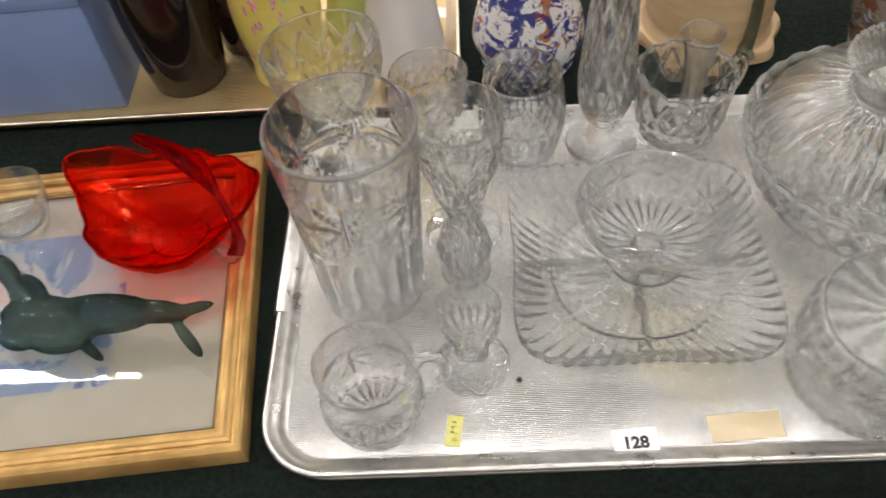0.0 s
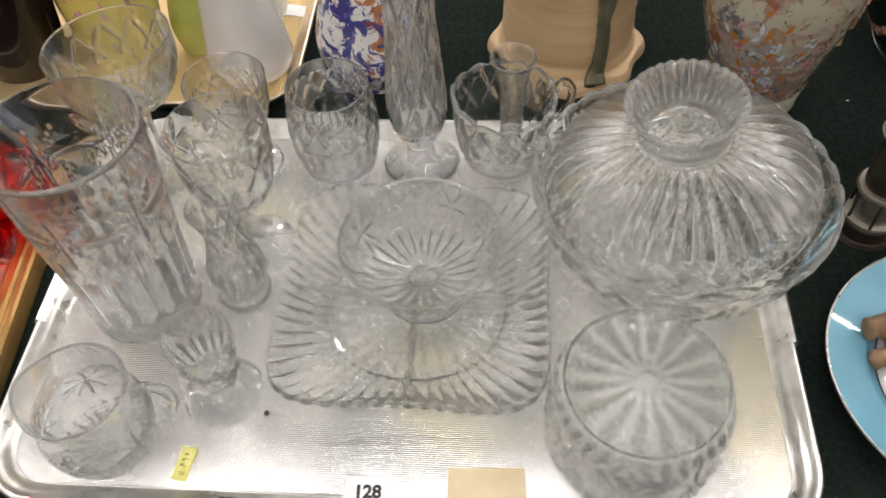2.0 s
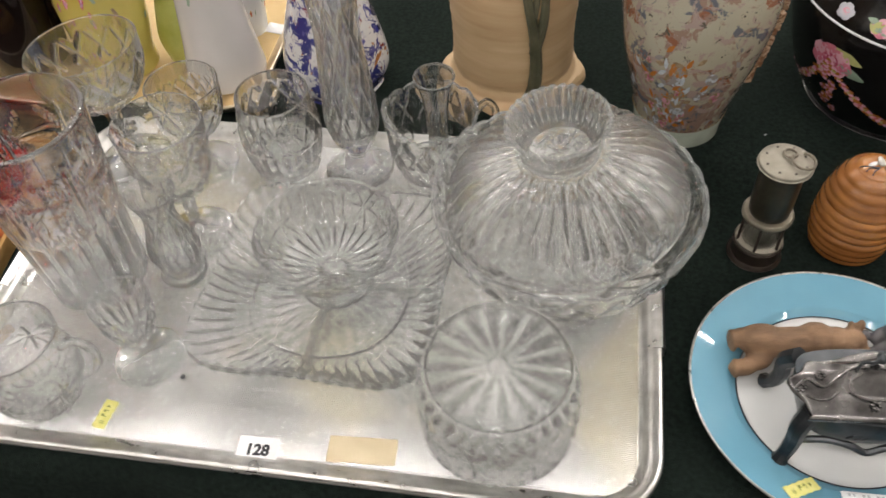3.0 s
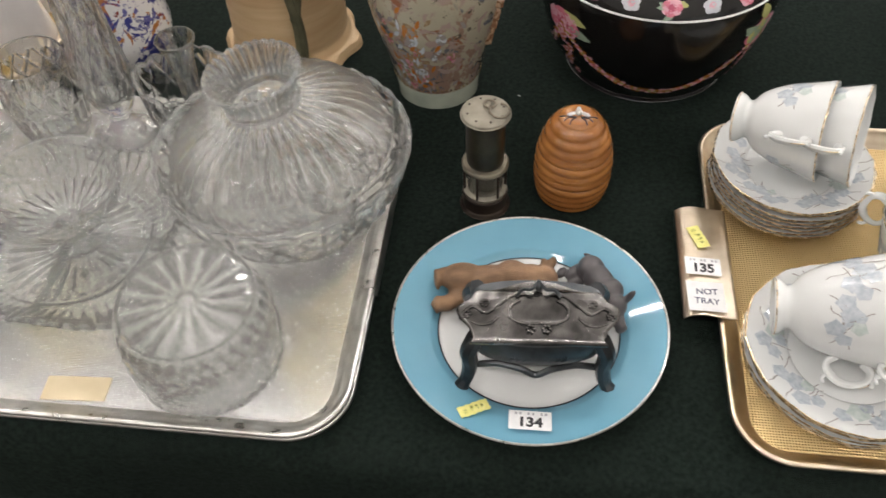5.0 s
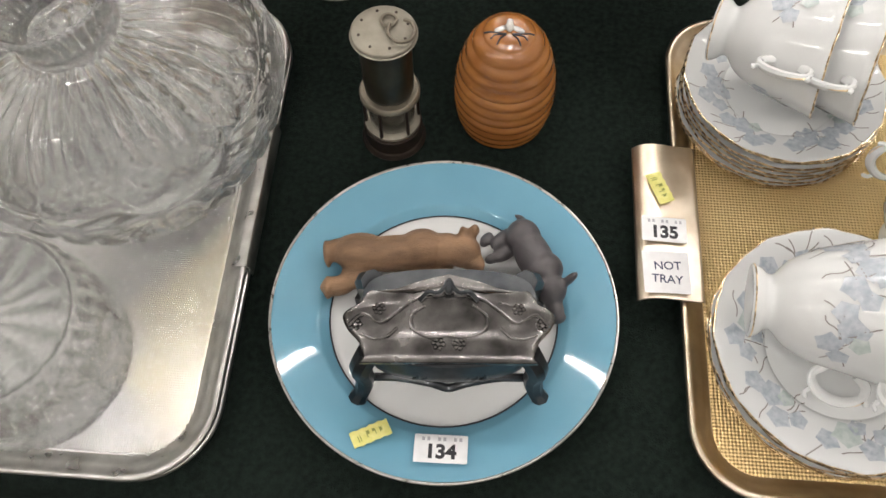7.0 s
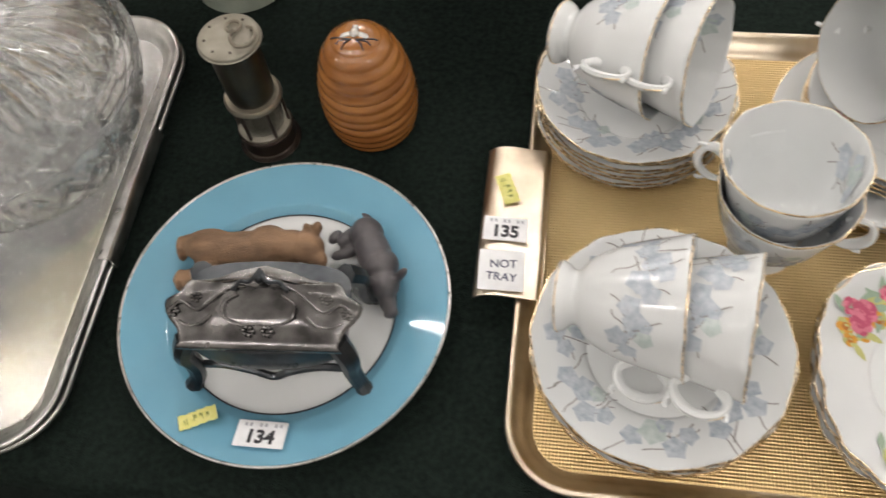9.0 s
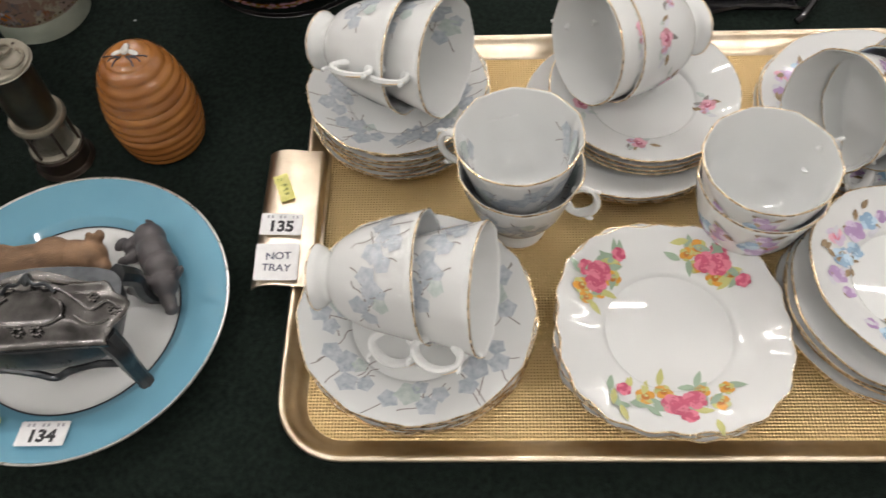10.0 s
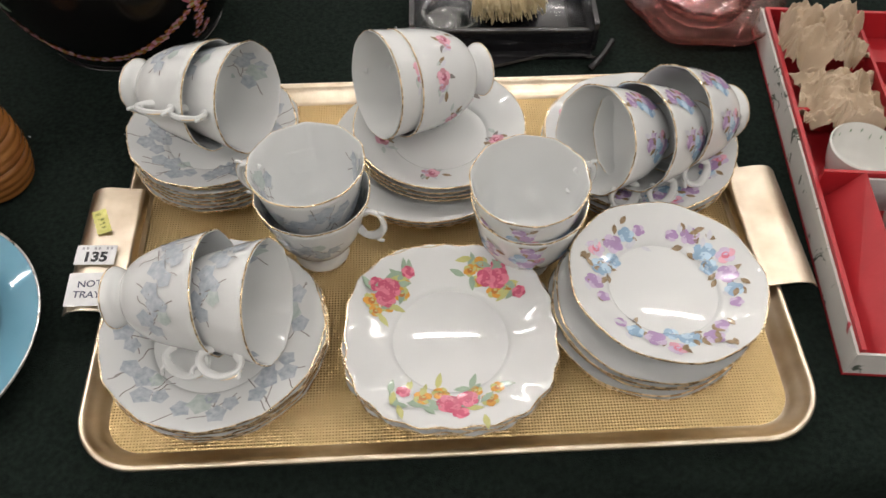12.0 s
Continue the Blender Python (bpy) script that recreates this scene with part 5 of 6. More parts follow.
dish = thing("divided_dish", pose(0.1835, 0.6885, FLOOR_A, 0, 0, -1), "square pressed glass dish divided into three, with ribbed edge", "dish", "glassware")
prof = [(0, 0.0), (0.06, 0.0), (0.068, 0.0008), (0.085, 0.008), (0.098, 0.018), (0.104, 0.0255), (0.1055, 0.0272), (0.104, 0.0282)]
prof += [(0.104 - 0.0028 * i, 0.0276 - 0.0019 * i) for i in range(1, 12)] + [(0.072, 0.0065), (0.0705, 0.0082), (0.069, 0.0082), (0.0675, 0.0052)] + [(0.066 - 0.004 * i, 0.005) for i in range(14)] + [(0.008, 0.0055), (0, 0.006)]
db = revolve(prof, 480, dish_mod)
for f in db.faces:
    c = f.calc_center_median()
    a, r = math.atan2(c.y, c.x), math.hypot(c.x, c.y)
    ru = r / (1 + (sq(a) * (1 - 0.02 * math.cos(4 * a)) - 1) * min(1, max(0, (r / sq(a) - 0.066) / 0.03)))
    # ring and rib tops whitened in place of glints
    if c.z > 0.0045 and (0.0685 < ru < 0.071 or c.z > 0.0285):
        f.material_index = 1
part("dish_body", db, [CUT, GLINT_GLASS], dish, sharp=28)
for nm, x0, y0, x1, y1 in (("divider", -0.098, 0.004, 0.098, 0.004), ("divider", 0.0, 0.004, 0.0, -0.085)):
    dv = bmesh.new()
    horizontal = y0 == y1
    n = 24
    loops = []
    for i in range(n + 1):
        t = i / n
        x, y = x0 + (x1 - x0) * t, y0 + (y1 - y0) * t
        h = 0.0175 + 0.001 * math.cos(t * 40) if 0.03 < t < 0.97 else 0.014
        loops.append([((x, y + s, z) if horizontal else (x + s, y, z)) for s, z in ((-0.0035, 0.0045), (-0.0022, h - 0.002), (0, h), (0.0022, h - 0.002), (0.0035, 0.0045))])
    loft(loops, dv)
    part(nm, dv, CUT, dish, sharp=30)
# sundae dish standing on it
glassware("sundae_dish", pose(0.1905, 0.6915, FLOOR_A + 0.0178), glass_body(
    [(0, 0.0006), (0.029, 0), (0.030, 0.0025), (0.014, 0.008), (0.010, 0.014), (0.014, 0.020), (0.036, 0.028), (0.052, 0.044), (0.0605, 0.066)], [(0.0598, 0.0675), (0.058, 0.066), (0.0495, 0.0455), (0.034, 0.0315), (0.012, 0.026), (0, 0.0255)], 144, 6,
    both(stars(8, 0.046, 0.054, 0.017, 0.0014, 6), flutes(24, 0.0014, 0.02, 0.034))), "shallow engraved glass sundae dish standing on the square dish", "dish")
solid("dark_crumb", revolve([(0, 0), (0.002, 0.0006), (0.0022, 0.0016), (0.001, 0.003), (0, 0.0032)], 10), INK, pose(0.079, 0.589, FLOOR_A + 0.0004), "dark crumb lying on the silver tray", "crumb")
# ---- painted surfaces ----
def painted(name, ground, patches, rough=0.15, coat=0.5, bands=()):
    """Glazed pottery: a ground with blots of several colours. patches: (colour, noise scale, threshold, shift)."""
    m, nt, p = base_mat(name)
    co = nt.nodes.new("ShaderNodeTexCoord")
    g = node(nt, "ShaderNodeTexNoise", Scale=14, Detail=4)
    nt.links.new(co.outputs["Object"], g.inputs["Vector"])
    col = ramp(nt, g.outputs["Fac"], [(0.3, tuple(v * 0.9 for v in ground)), (0.7, ground)])
    for c, sc, th, sh in patches:
        mp = nt.nodes.new("ShaderNodeMapping")
        mp.inputs["Location"].default_value = (sh, sh * 1.7, sh * 0.6)
        nt.links.new(co.outputs["Object"], mp.inputs[0])
        n = node(nt, "ShaderNodeTexNoise", Scale=sc, Detail=5, Roughness=0.65, Distortion=0.8)
        nt.links.new(mp.outputs[0], n.inputs["Vector"])
        f = ramp(nt, n.outputs["Fac"], [(th, (0, 0, 0)), (th + 0.03, (1, 1, 1))])
        mx = nt.nodes.new("ShaderNodeMix")
        mx.data_type = "RGBA"
        mx.inputs[7].default_value = (*c, 1)
        nt.links.new(f, mx.inputs[0])
        nt.links.new(col, mx.inputs[6])
        col = mx.outputs[2]
    nt.links.new(col, p.inputs["Base Color"])
    p.inputs["Roughness"].default_value = rough
    p.inputs["Coat Weight"].default_value = coat
    p.inputs["Coat Roughness"].default_value = 0.06
    return m


def pot(name, at, outer, inner, mat, label, category, n=72, k=6, mod=None):
    t = thing(name, at, label, category)
    part("body", revolve(shell(outer, inner, k), n, mod), mat, t, sharp=50)
    return t


def on_pot(outer, k=6):
    """A surface of revolution as (angle * 0.1, height) -> place, for prints."""
    line = curve_points([(r, z, 0) for r, z in outer], k)

    def rad(z):
        best = line[-1].x
        for a, b in zip(line, line[1:]):
            if a.y <= z <= b.y and b.y > a.y:
                best = a.x + (b.x - a.x) * (z - a.y) / (b.y - a.y)
        return best
    return lambda u, v, l: Vector(((rad(v) + l + 0.0005) * math.cos(u / 0.1), (rad(v) + l + 0.0005) * math.sin(u / 0.1), v))


# ---- behind the glass ----
IMARI = painted("imari_glaze", (0.68, 0.68, 0.68), [((0.36, 0.14, 0.04), 34, 0.58, 3), ((0.03, 0.035, 0.18), 42, 0.52, 9), ((0.2, 0.03, 0.025), 52, 0.6, 5), ((0.1, 0.1, 0.28), 95, 0.57, 2)])
pot("imari_vase", pose(0.115, 1.005, 0.0006), [(0, 0.002), (0.046, 0), (0.050, 0.003), (0.058, 0.022), (0.059, 0.04), (0.051, 0.075), (0.039, 0.115), (0.031, 0.15), (0.028, 0.19), (0.036, 0.22)], [(0.035, 0.221), (0.033, 0.219), (0.025, 0.19), (0.026, 0.15), (0.034, 0.115), (0.04, 0.07), (0.03, 0.02), (0, 0.015)],
    IMARI, "white pottery vase painted in blue, rust and red", "vase", mod=lambda a, r, z, i: (r * (1 + 0.012 * math.cos(8 * a)), z))
STONE = surface("cream_stoneware", (0.44, 0.3, 0.16), (0.56, 0.41, 0.24), 10, 0.5, bump=0.4, bump_scale=60, stretch=(1, 1, 8))
trunk_mat = surface("olive_relief", (0.05, 0.055, 0.03), (0.13, 0.12, 0.07), 40, 0.5, bump=0.6, bump_scale=150)
bo = [(0, 0.002), (0.07, 0), (0.077, 0.004), (0.076, 0.012), (0.068, 0.018), (0.066, 0.04), (0.066, 0.08), (0.069, 0.12), (0.067, 0.16), (0.06, 0.19), (0.055, 0.2)]
bv = pot("tree_vase", pose(0.312, 1.03, 0.0006), bo, [(0.053, 0.2), (0.056, 0.19), (0.062, 0.16), (0.063, 0.08), (0.06, 0.02), (0, 0.014)], STONE, "cream stoneware vase with a moulded olive tree trunk", "vase", 96, 6,
         lambda a, r, z, i: (r + 0.0008 * math.sin(z * 420) + (0.004 * math.cos(8 * a) if z < 0.013 and r > 0.07 else 0), z))
tr = bmesh.new()
sf = on_pot(bo)
for pts, w in (([(0, 0.012), (0.2, 0.05), (0.1, 0.09), (-0.2, 0.13), (-0.5, 0.17)], 0.008), ([(0.1, 0.075), (0.4, 0.11), (0.5, 0.15), (0.8, 0.18)], 0.006), ([(-0.1, 0.11), (0.1, 0.14), (0.15, 0.18)], 0.004), ([(-0.3, 0.012), (0.0, 0.03), (0.15, 0.045)], 0.006)):
    q = curve_points([(a, z, 0) for a, z in pts], 5)
    merge(tr, tube([sf((radians(-68) + p.x * 0.35) * 0.1, p.y, 0.001) for p in q], [w * (1 - 0.5 * i / len(q)) for i in range(len(q))], 8))
part("tree_relief", tr, trunk_mat, bv, "olive-brown moulded tree trunk and branches")
SATSUMA = painted("satsuma_glaze", (0.4, 0.37, 0.28), [((0.27, 0.18, 0.14), 17, 0.51, 3), ((0.26, 0.11, 0.06), 24, 0.57, 7), ((0.12, 0.13, 0.15), 30, 0.57, 12), ((0.34, 0.26, 0.23), 54, 0.55, 1), ((0.09, 0.08, 0.06), 90, 0.62, 4)])
so = [(0, 0.003), (0.038, 0), (0.043, 0.002), (0.044, 0.012), (0.0475, 0.03), (0.056, 0.065), (0.066, 0.105), (0.072, 0.15), (0.07, 0.19), (0.058, 0.225), (0.04, 0.245), (0.035, 0.27), (0.045, 0.29)]
sv = pot("satsuma_vase", pose(0.492, 0.966, 0.0006), so, [(0.043, 0.29), (0.032, 0.27), (0.037, 0.245), (0.06, 0.2), (0.05, 0.06), (0, 0.02)], SATSUMA, "ovoid cream pottery vase painted with faded flowers", "vase")
part("foot_band", revolve([(0.0445, 0.001), (0.0452, 0.012), (0.0462, 0.022), (0.0455, 0.024), (0.043, 0.012), (0.043, 0.001)], 64, loop=True), surface("celadon_band", (0.3, 0.34, 0.28), (0.4, 0.43, 0.36), 40, 0.2, coat=0.4), sv, "pale celadon foot band")
beads = bmesh.new()
ssf = on_pot(so)
for i in range(60):
    s = bmesh.new()
    bmesh.ops.create_icosphere(s, subdivisions=1, radius=0.0011, matrix=Matrix.Translation(ssf(2 * math.pi * i / 60 * 0.1, 0.027, 0)))
    merge(beads, s)
part("bead_line", beads, surface("brown_gilt", (0.08, 0.05, 0.02), (0.3, 0.2, 0.08), 200, 0.4, 0.6), sv)
bouquet = Print(ssf)
pick = random.Random(9)
for i in range(70):
    a, z = pick.gauss(-108, 20), 0.035 + 0.10 * pick.random() ** 1.4
    bouquet.leaf(radians(a) * 0.1, z, pick.uniform(0, 6.3), 0.014, 0.006, (BROWN_LEAF, TWIG, GREY_BLUE, RUST)[i % 4])
for i in range(34):
    a, z = pick.gauss(-108, 16), 0.035 + 0.085 * pick.random() ** 1.3
    bouquet.flower(radians(a) * 0.1, z, pick.uniform(0.004, 0.0085), *((DUSTY_PINK, BROWN_LEAF, DUSTY_DEEP), (RUST, BROWN_LEAF, TWIG), (GREY_BLUE, TWIG, GREY_BLUE))[i % 3], petals=7)
bouquet.done(sv)
grip = bmesh.new()
for i in range(46):
    s = bmesh.new()
    bmesh.ops.create_icosphere(s, subdivisions=1, radius=rng.uniform(0.003, 0.0055), matrix=Matrix.Translation(ssf(radians(-14 + rng.uniform(-5, 5)) * 0.1, 0.075 + 0.0032 * i, 0.0)))
    merge(grip, s)
part("side_relief", grip, painted("relief_gilt", (0.42, 0.28, 0.18), [((0.2, 0.1, 0.05), 120, 0.5, 2)]), sv, "knobbly gilt moulded strip")

# black flowered pot
BLACK_GLAZE = surface("black_glaze", (0.004, 0.0035, 0.0035), (0.008, 0.007, 0.007), 30, 0.18, coat=0.25)
po = [(0, 0.003), (0.084, 0), (0.089, 0.002), (0.095, 0.010), (0.109, 0.035), (0.1205, 0.07), (0.1265, 0.105), (0.125, 0.13), (0.115, 0.15), (0.112, 0.165), (0.118, 0.175)]
bp2 = pot("flowered_pot", pose(0.722, 1.042, 0.0006), po, [(0.116, 0.176), (0.108, 0.165), (0.11, 0.15), (0.12, 0.125), (0.11, 0.07), (0.07, 0.015), (0, 0.01)], BLACK_GLAZE, "black glazed pot painted with pink roses and white flowers", "pot", 96)
psf = on_pot(po)
fp = Print(psf)
GARLAND = PALE_PINK


def rose_on(a, z, s):
    for i in range(7):
        fp.leaf(radians(a) * 0.1 + rng.uniform(-1, 1) * s * 0.5, z + rng.uniform(-1, 1) * s * 0.8, rng.uniform(0, 6.3), s * 1.3, s * 0.6, LEAF_YELLOW if i % 2 else LEAF)
    fp.flower(radians(a) * 0.1, z, s, PINK, PALE_PINK, DEEP_PINK, 7)


for a in (-142, -38, 68, 142):
    rose_on(a, 0.088, 0.019)
    for i in range(16):
        fp.flower((radians(a) + rng.uniform(-0.07, 0.07)) * 0.1, 0.075 - 0.0036 * i, 0.0042, PALE_PINK, RUST, PINK, 4)
for a0, a1 in ((-142, -38), (-38, 68), (68, 142), (142, 218)):
    for i in range(34):
        t = i / 33
        z = 0.085 - 0.058 * (1 - (2 * t - 1) ** 2)
        fp.flower(radians(a0 + (a1 - a0) * t) * 0.1, z + rng.uniform(-0.001, 0.001), rng.uniform(0.004, 0.0058), PALE_PINK, RUST, LEAF_YELLOW if i % 3 else PINK, 4)
for i in range(20):
    a = -90 + 18 * i
    if i % 2:
        fp.flower(radians(a) * 0.1, 0.139, 0.0075, GHOST, GHOST, PALE_PINK, 5)
    else:
        rose_on(a, 0.139, 0.008)
fp.done(bp2)
part("white_line", tube([psf(2 * math.pi * i / 96 * 0.1, 0.1265, 0.0002) for i in range(96)], 0.0011, 6, closed=True), PAPER, bp2)

# ---- tray of vases behind the picture ----
FC = 0.0056
DARK_GLAZE = surface("dark_brown_glaze", (0.006, 0.004, 0.004), (0.016, 0.01, 0.008), 12, 0.1, coat=0.1)
dv_ = pot("dark_vase", pose(-0.262, 1.0, FC) @ Matrix.Diagonal((1, 1, 1.45, 1)), [(0, 0.003), (0.036, 0), (0.041, 0.004), (0.046, 0.03), (0.05, 0.07), (0.049, 0.11), (0.04, 0.15), (0.035, 0.19)], [(0.033, 0.19), (0.045, 0.11), (0.045, 0.07), (0.03, 0.01), (0, 0.008)], DARK_GLAZE, "dark brown glazed vase with a red mark and gilt line", "vase")
vs = on_pot([(0, 0.003), (0.036, 0), (0.041, 0.004), (0.046, 0.03), (0.05, 0.07), (0.049, 0.11), (0.04, 0.15), (0.035, 0.19)])
part("gilt_line", tube([vs(2 * math.pi * i / 64 * 0.1, 0.098, 0) for i in range(64)], 0.0007, 5, closed=True), GILT, dv_)
rp = Print(vs)
for k in range(5):
    rp.leaf(radians(-95 + 4 * k) * 0.1, 0.108 + 0.006 * (k % 3), 0.5 + k, 0.014, 0.005, DEEP_PINK)
rp.done(dv_)
dv2 = pot("dark_vase", pose(-0.2, 1.06, FC), [(0, 0.003), (0.03, 0), (0.034, 0.004), (0.038, 0.05), (0.036, 0.1), (0.03, 0.15), (0.03, 0.18)], [(0.028, 0.18), (0.032, 0.1), (0.03, 0.02), (0, 0.01)], painted("brown_mottle", (0.06, 0.035, 0.02), [((0.02, 0.012, 0.008), 20, 0.5, 2), ((0.2, 0.1, 0.04), 30, 0.62, 6)]), "mottled brown glazed vase", "vase")
YELLOW_GLAZE = surface("yellow_glaze", (0.5, 0.42, 0.09), (0.6, 0.52, 0.16), 16, 0.2, coat=0.5)
yo = [(0, 0.003), (0.036, 0), (0.04, 0.004), (0.039, 0.015), (0.045, 0.04), (0.047, 0.07), (0.04, 0.11), (0.03, 0.15), (0.033, 0.18)]
yv = pot("yellow_vase", pose(-0.148, 1.003, FC) @ Matrix.Diagonal((1, 1, 1.4, 1)), yo, [(0.031, 0.18), (0.028, 0.15), (0.042, 0.07), (0.03, 0.01), (0, 0.008)], YELLOW_GLAZE, "yellow pottery vase with raised purple flowers", "vase")
yp = Print(on_pot(yo))
for i in range(26):
    a, z = rng.gauss(-115, 22), rng.uniform(0.025, 0.1)
    yp.flower(radians(a) * 0.1, z, rng.uniform(0.003, 0.005), MAUVE if i % 3 else PALE_PINK, DEEP_PINK, PALE_MAUVE)
for i in range(14):
    yp.leaf(radians(rng.gauss(-80, 40)) * 0.1, rng.uniform(0.02, 0.11), rng.uniform(0, 6.3), 0.014, 0.006, BROWN_LEAF if i % 2 else LEAF)
yp.done(yv)
GREENISH = surface("pale_green_glaze", (0.36, 0.4, 0.08), (0.5, 0.52, 0.16), 30, 0.25, coat=0.4)
pot("small_green_jug", pose(-0.078, 1.03, FC), [(0, 0.002), (0.02, 0), (0.023, 0.004), (0.027, 0.03), (0.022, 0.06), (0.018, 0.08), (0.022, 0.095)], [(0.02, 0.095), (0.016, 0.08), (0.02, 0.05), (0.018, 0.01), (0, 0.008)], GREENISH, "small yellow-green pottery jug", "jug")
wo = [(0, 0.003), (0.04, 0), (0.045, 0.004), (0.0445, 0.012), (0.038, 0.05), (0.032, 0.1), (0.031, 0.15), (0.036, 0.2)]
wv = pot("white_vase", pose(-0.018, 1.0, FC) @ Matrix.Diagonal((1, 1, 1.3, 1)), wo, [(0.034, 0.2), (0.028, 0.15), (0.029, 0.1), (0.034, 0.05), (0.03, 0.01), (0, 0.008)], surface("white_glaze", (0.58, 0.56, 0.54), (0.66, 0.64, 0.62), 8, 0.2, coat=0.5), "white glazed vase with a green leaf spray", "vase")
wp = Print(on_pot(wo))
for a, z, an in ((-100, 0.085, 0.4), (-112, 0.105, 2.2), (-105, 0.12, 1.2), (-85, 0.11, 5.8)):
    wp.leaf(radians(a) * 0.1, z, an, 0.016, 0.007, LEAF)
wp.flower(radians(-112) * 0.1, 0.118, 0.005, PALE_MAUVE, PALE_PINK, BROWN_LEAF)
wp.done(wv)
co_ = [(0, 0.002), (0.022, 0), (0.024, 0.003), (0.027, 0.03), (0.03, 0.06)]
sc = pot("small_beaker", pose(-0.02, 1.085, FC), co_, [(0.0285, 0.06), (0.0255, 0.03), (0.02, 0.006), (0, 0.004)], CHINA, "small white china beaker with orange fruit print", "beaker")
cp = Print(on_pot(co_))
for a in (-120, -85, -50, 0):
    cp.flower(radians(a) * 0.1, 0.035, 0.005, ORANGE, RUST, DEEP_PINK)
    cp.leaf(radians(a + 10) * 0.1, 0.03, 1, 0.010, 0.005, LEAF)
    cp.leaf(radians(a - 10) * 0.1, 0.042, 2.6, 0.010, 0.005, LEAF)
cp.done(sc)
lot = thing("lot_label", pose(0.018, 1.085, FC + 0.0001, 0, 0, -12), "white paper lot label on the gold tray", "label", "lot labels")
part("paper", rounded_slab(0.0165, 0.0095, 0.0004, 0.001, 0.0001), PAPER, lot)
BOX_BLUE = surface("blue_card", (0.13, 0.19, 0.36), (0.16, 0.23, 0.42), 9, 0.6, bump=0.15, bump_scale=300)
bx = thing("blue_box", pose(-0.405, 1.02, FC, 0, 0, 2), "plain pale blue cardboard box on the gold tray", "box")
part("body", rounded_slab(0.08, 0.072, 0.128, 0.002, 0.0012), BOX_BLUE, bx)
part("lid", rounded_slab(0.0815, 0.0735, 0.014, 0.002, 0.0012, 0.1285), BOX_BLUE, bx)
gl = glassware("round_bowl", pose(-0.415, 0.995, FC + 0.1428), glass_body([(0, 0.001), (0.026, 0), (0.03, 0.003), (0.04, 0.03), (0.043, 0.05)], [(0.042, 0.05), (0.037, 0.03), (0.026, 0.008), (0, 0.006)], 96, 5, flutes(24, 0.0012)), "clear glass bowl standing on the blue box", "bowl")

# ---- framed picture lying flat, and the glass on it ----
GOLD_LEAF = surface("gilt_moulding", (0.34, 0.2, 0.06), (0.58, 0.38, 0.14), 26, 0.35, 0.55, bump=0.2, bump_scale=120, rough2=0.5, stretch=(1, 1, 1))
GOLD_DARK = surface("brown_gilt_groove", (0.1, 0.055, 0.02), (0.2, 0.12, 0.045), 40, 0.45, 0.3)
FW, FH = 0.44, 0.328
fr = thing("picture_frame", pose(-0.132, 0.535, 0.0006, 0, 0, 4.6) @ pose(-FW / 2, FH / 2, 0), "gilt framed watercolour lying flat under glass", "picture")


def moulding(inset0, inset1, prof):
    loops = []
    for d, z in prof:
        loops.append([(sx * (FW / 2 - d), sy * (FH / 2 - d), z) for sx, sy in ((1, 1), (-1, 1), (-1, -1), (1, -1))])
    return loft(loops, ring=True)


part("moulding", moulding(0, 0, [(0, 0), (0, 0.012), (0.002, 0.0165), (0.0045, 0.0185), (0.007, 0.0175), (0.0085, 0.0155), (0.0105, 0.0150), (0.0115, 0.0165), (0.014, 0.0178), (0.0165, 0.0165), (0.018, 0.013), (0.022, 0.0118), (0.0245, 0.0125), (0.0262, 0.0105), (0.0262, 0)]), GOLD_LEAF, fr, sharp=25)
part("inner_slip", moulding(0, 0, [(0.0262, 0.0065), (0.0262, 0.0095), (0.0285, 0.0085), (0.0285, 0.0065)]), GOLD_DARK, fr)
iw, ih = FW / 2 - 0.0265, FH / 2 - 0.0265
part("mount", box(-iw, -ih, 0.002, iw, ih, 0.005), surface("cream_mount", (0.52, 0.47, 0.38), (0.58, 0.53, 0.44), 25, 0.8), fr, sharp=0)
WASH = painted("watercolour", (0.5, 0.52, 0.58), [((0.22, 0.3, 0.52), 9, 0.48, 3), ((0.55, 0.5, 0.5), 14, 0.55, 8), ((0.14, 0.2, 0.4), 20, 0.6, 1), ((0.5, 0.36, 0.3), 16, 0.66, 12)], 0.8, 0.0)
sheet = part("painted_sheet", box(-iw + 0.03, -0.085, 0.0051, 0.10, 0.085, 0.0054), WASH, fr, "blue and white watercolour sheet", sharp=0)
for nm, c, pts in (("painted_sail", (0.5, 0.16, 0.02), ((-0.042, 0.03), (-0.022, 0.036), (-0.03, 0.052), (-0.046, 0.046))), ("painted_house", (0.6, 0.42, 0.4), ((-0.03, 0.005), (0.005, 0.012), (0.0, 0.04), (-0.026, 0.036))), ("painted_roof", (0.25, 0.24, 0.27), ((-0.05, -0.006), (-0.004, -0.002), (-0.004, 0.006), (-0.05, 0.003)))):
    part(nm, loft([[(x, y, z) for x, y in pts] for z in (0.0055, 0.0057)]), surface(nm, tuple(v * 0.8 for v in c), c, 60, 0.8), sheet, sharp=0)
part("glass_pane", box(-iw, -ih, 0.0062, iw, ih, 0.0078), PLAIN_GLASS, fr, sharp=0)

RED_GLASS = glass("red_glass", (0.985, 0.14, 0.07), 0.25, bump=0.05, bump_scale=30)
FZ = 0.0086
rb = thing("red_glass_dish", pose(-0.226, 0.757, FZ, 0, 0, -8), "bright red glass leaf-shaped dish with a curled handle", "dish")


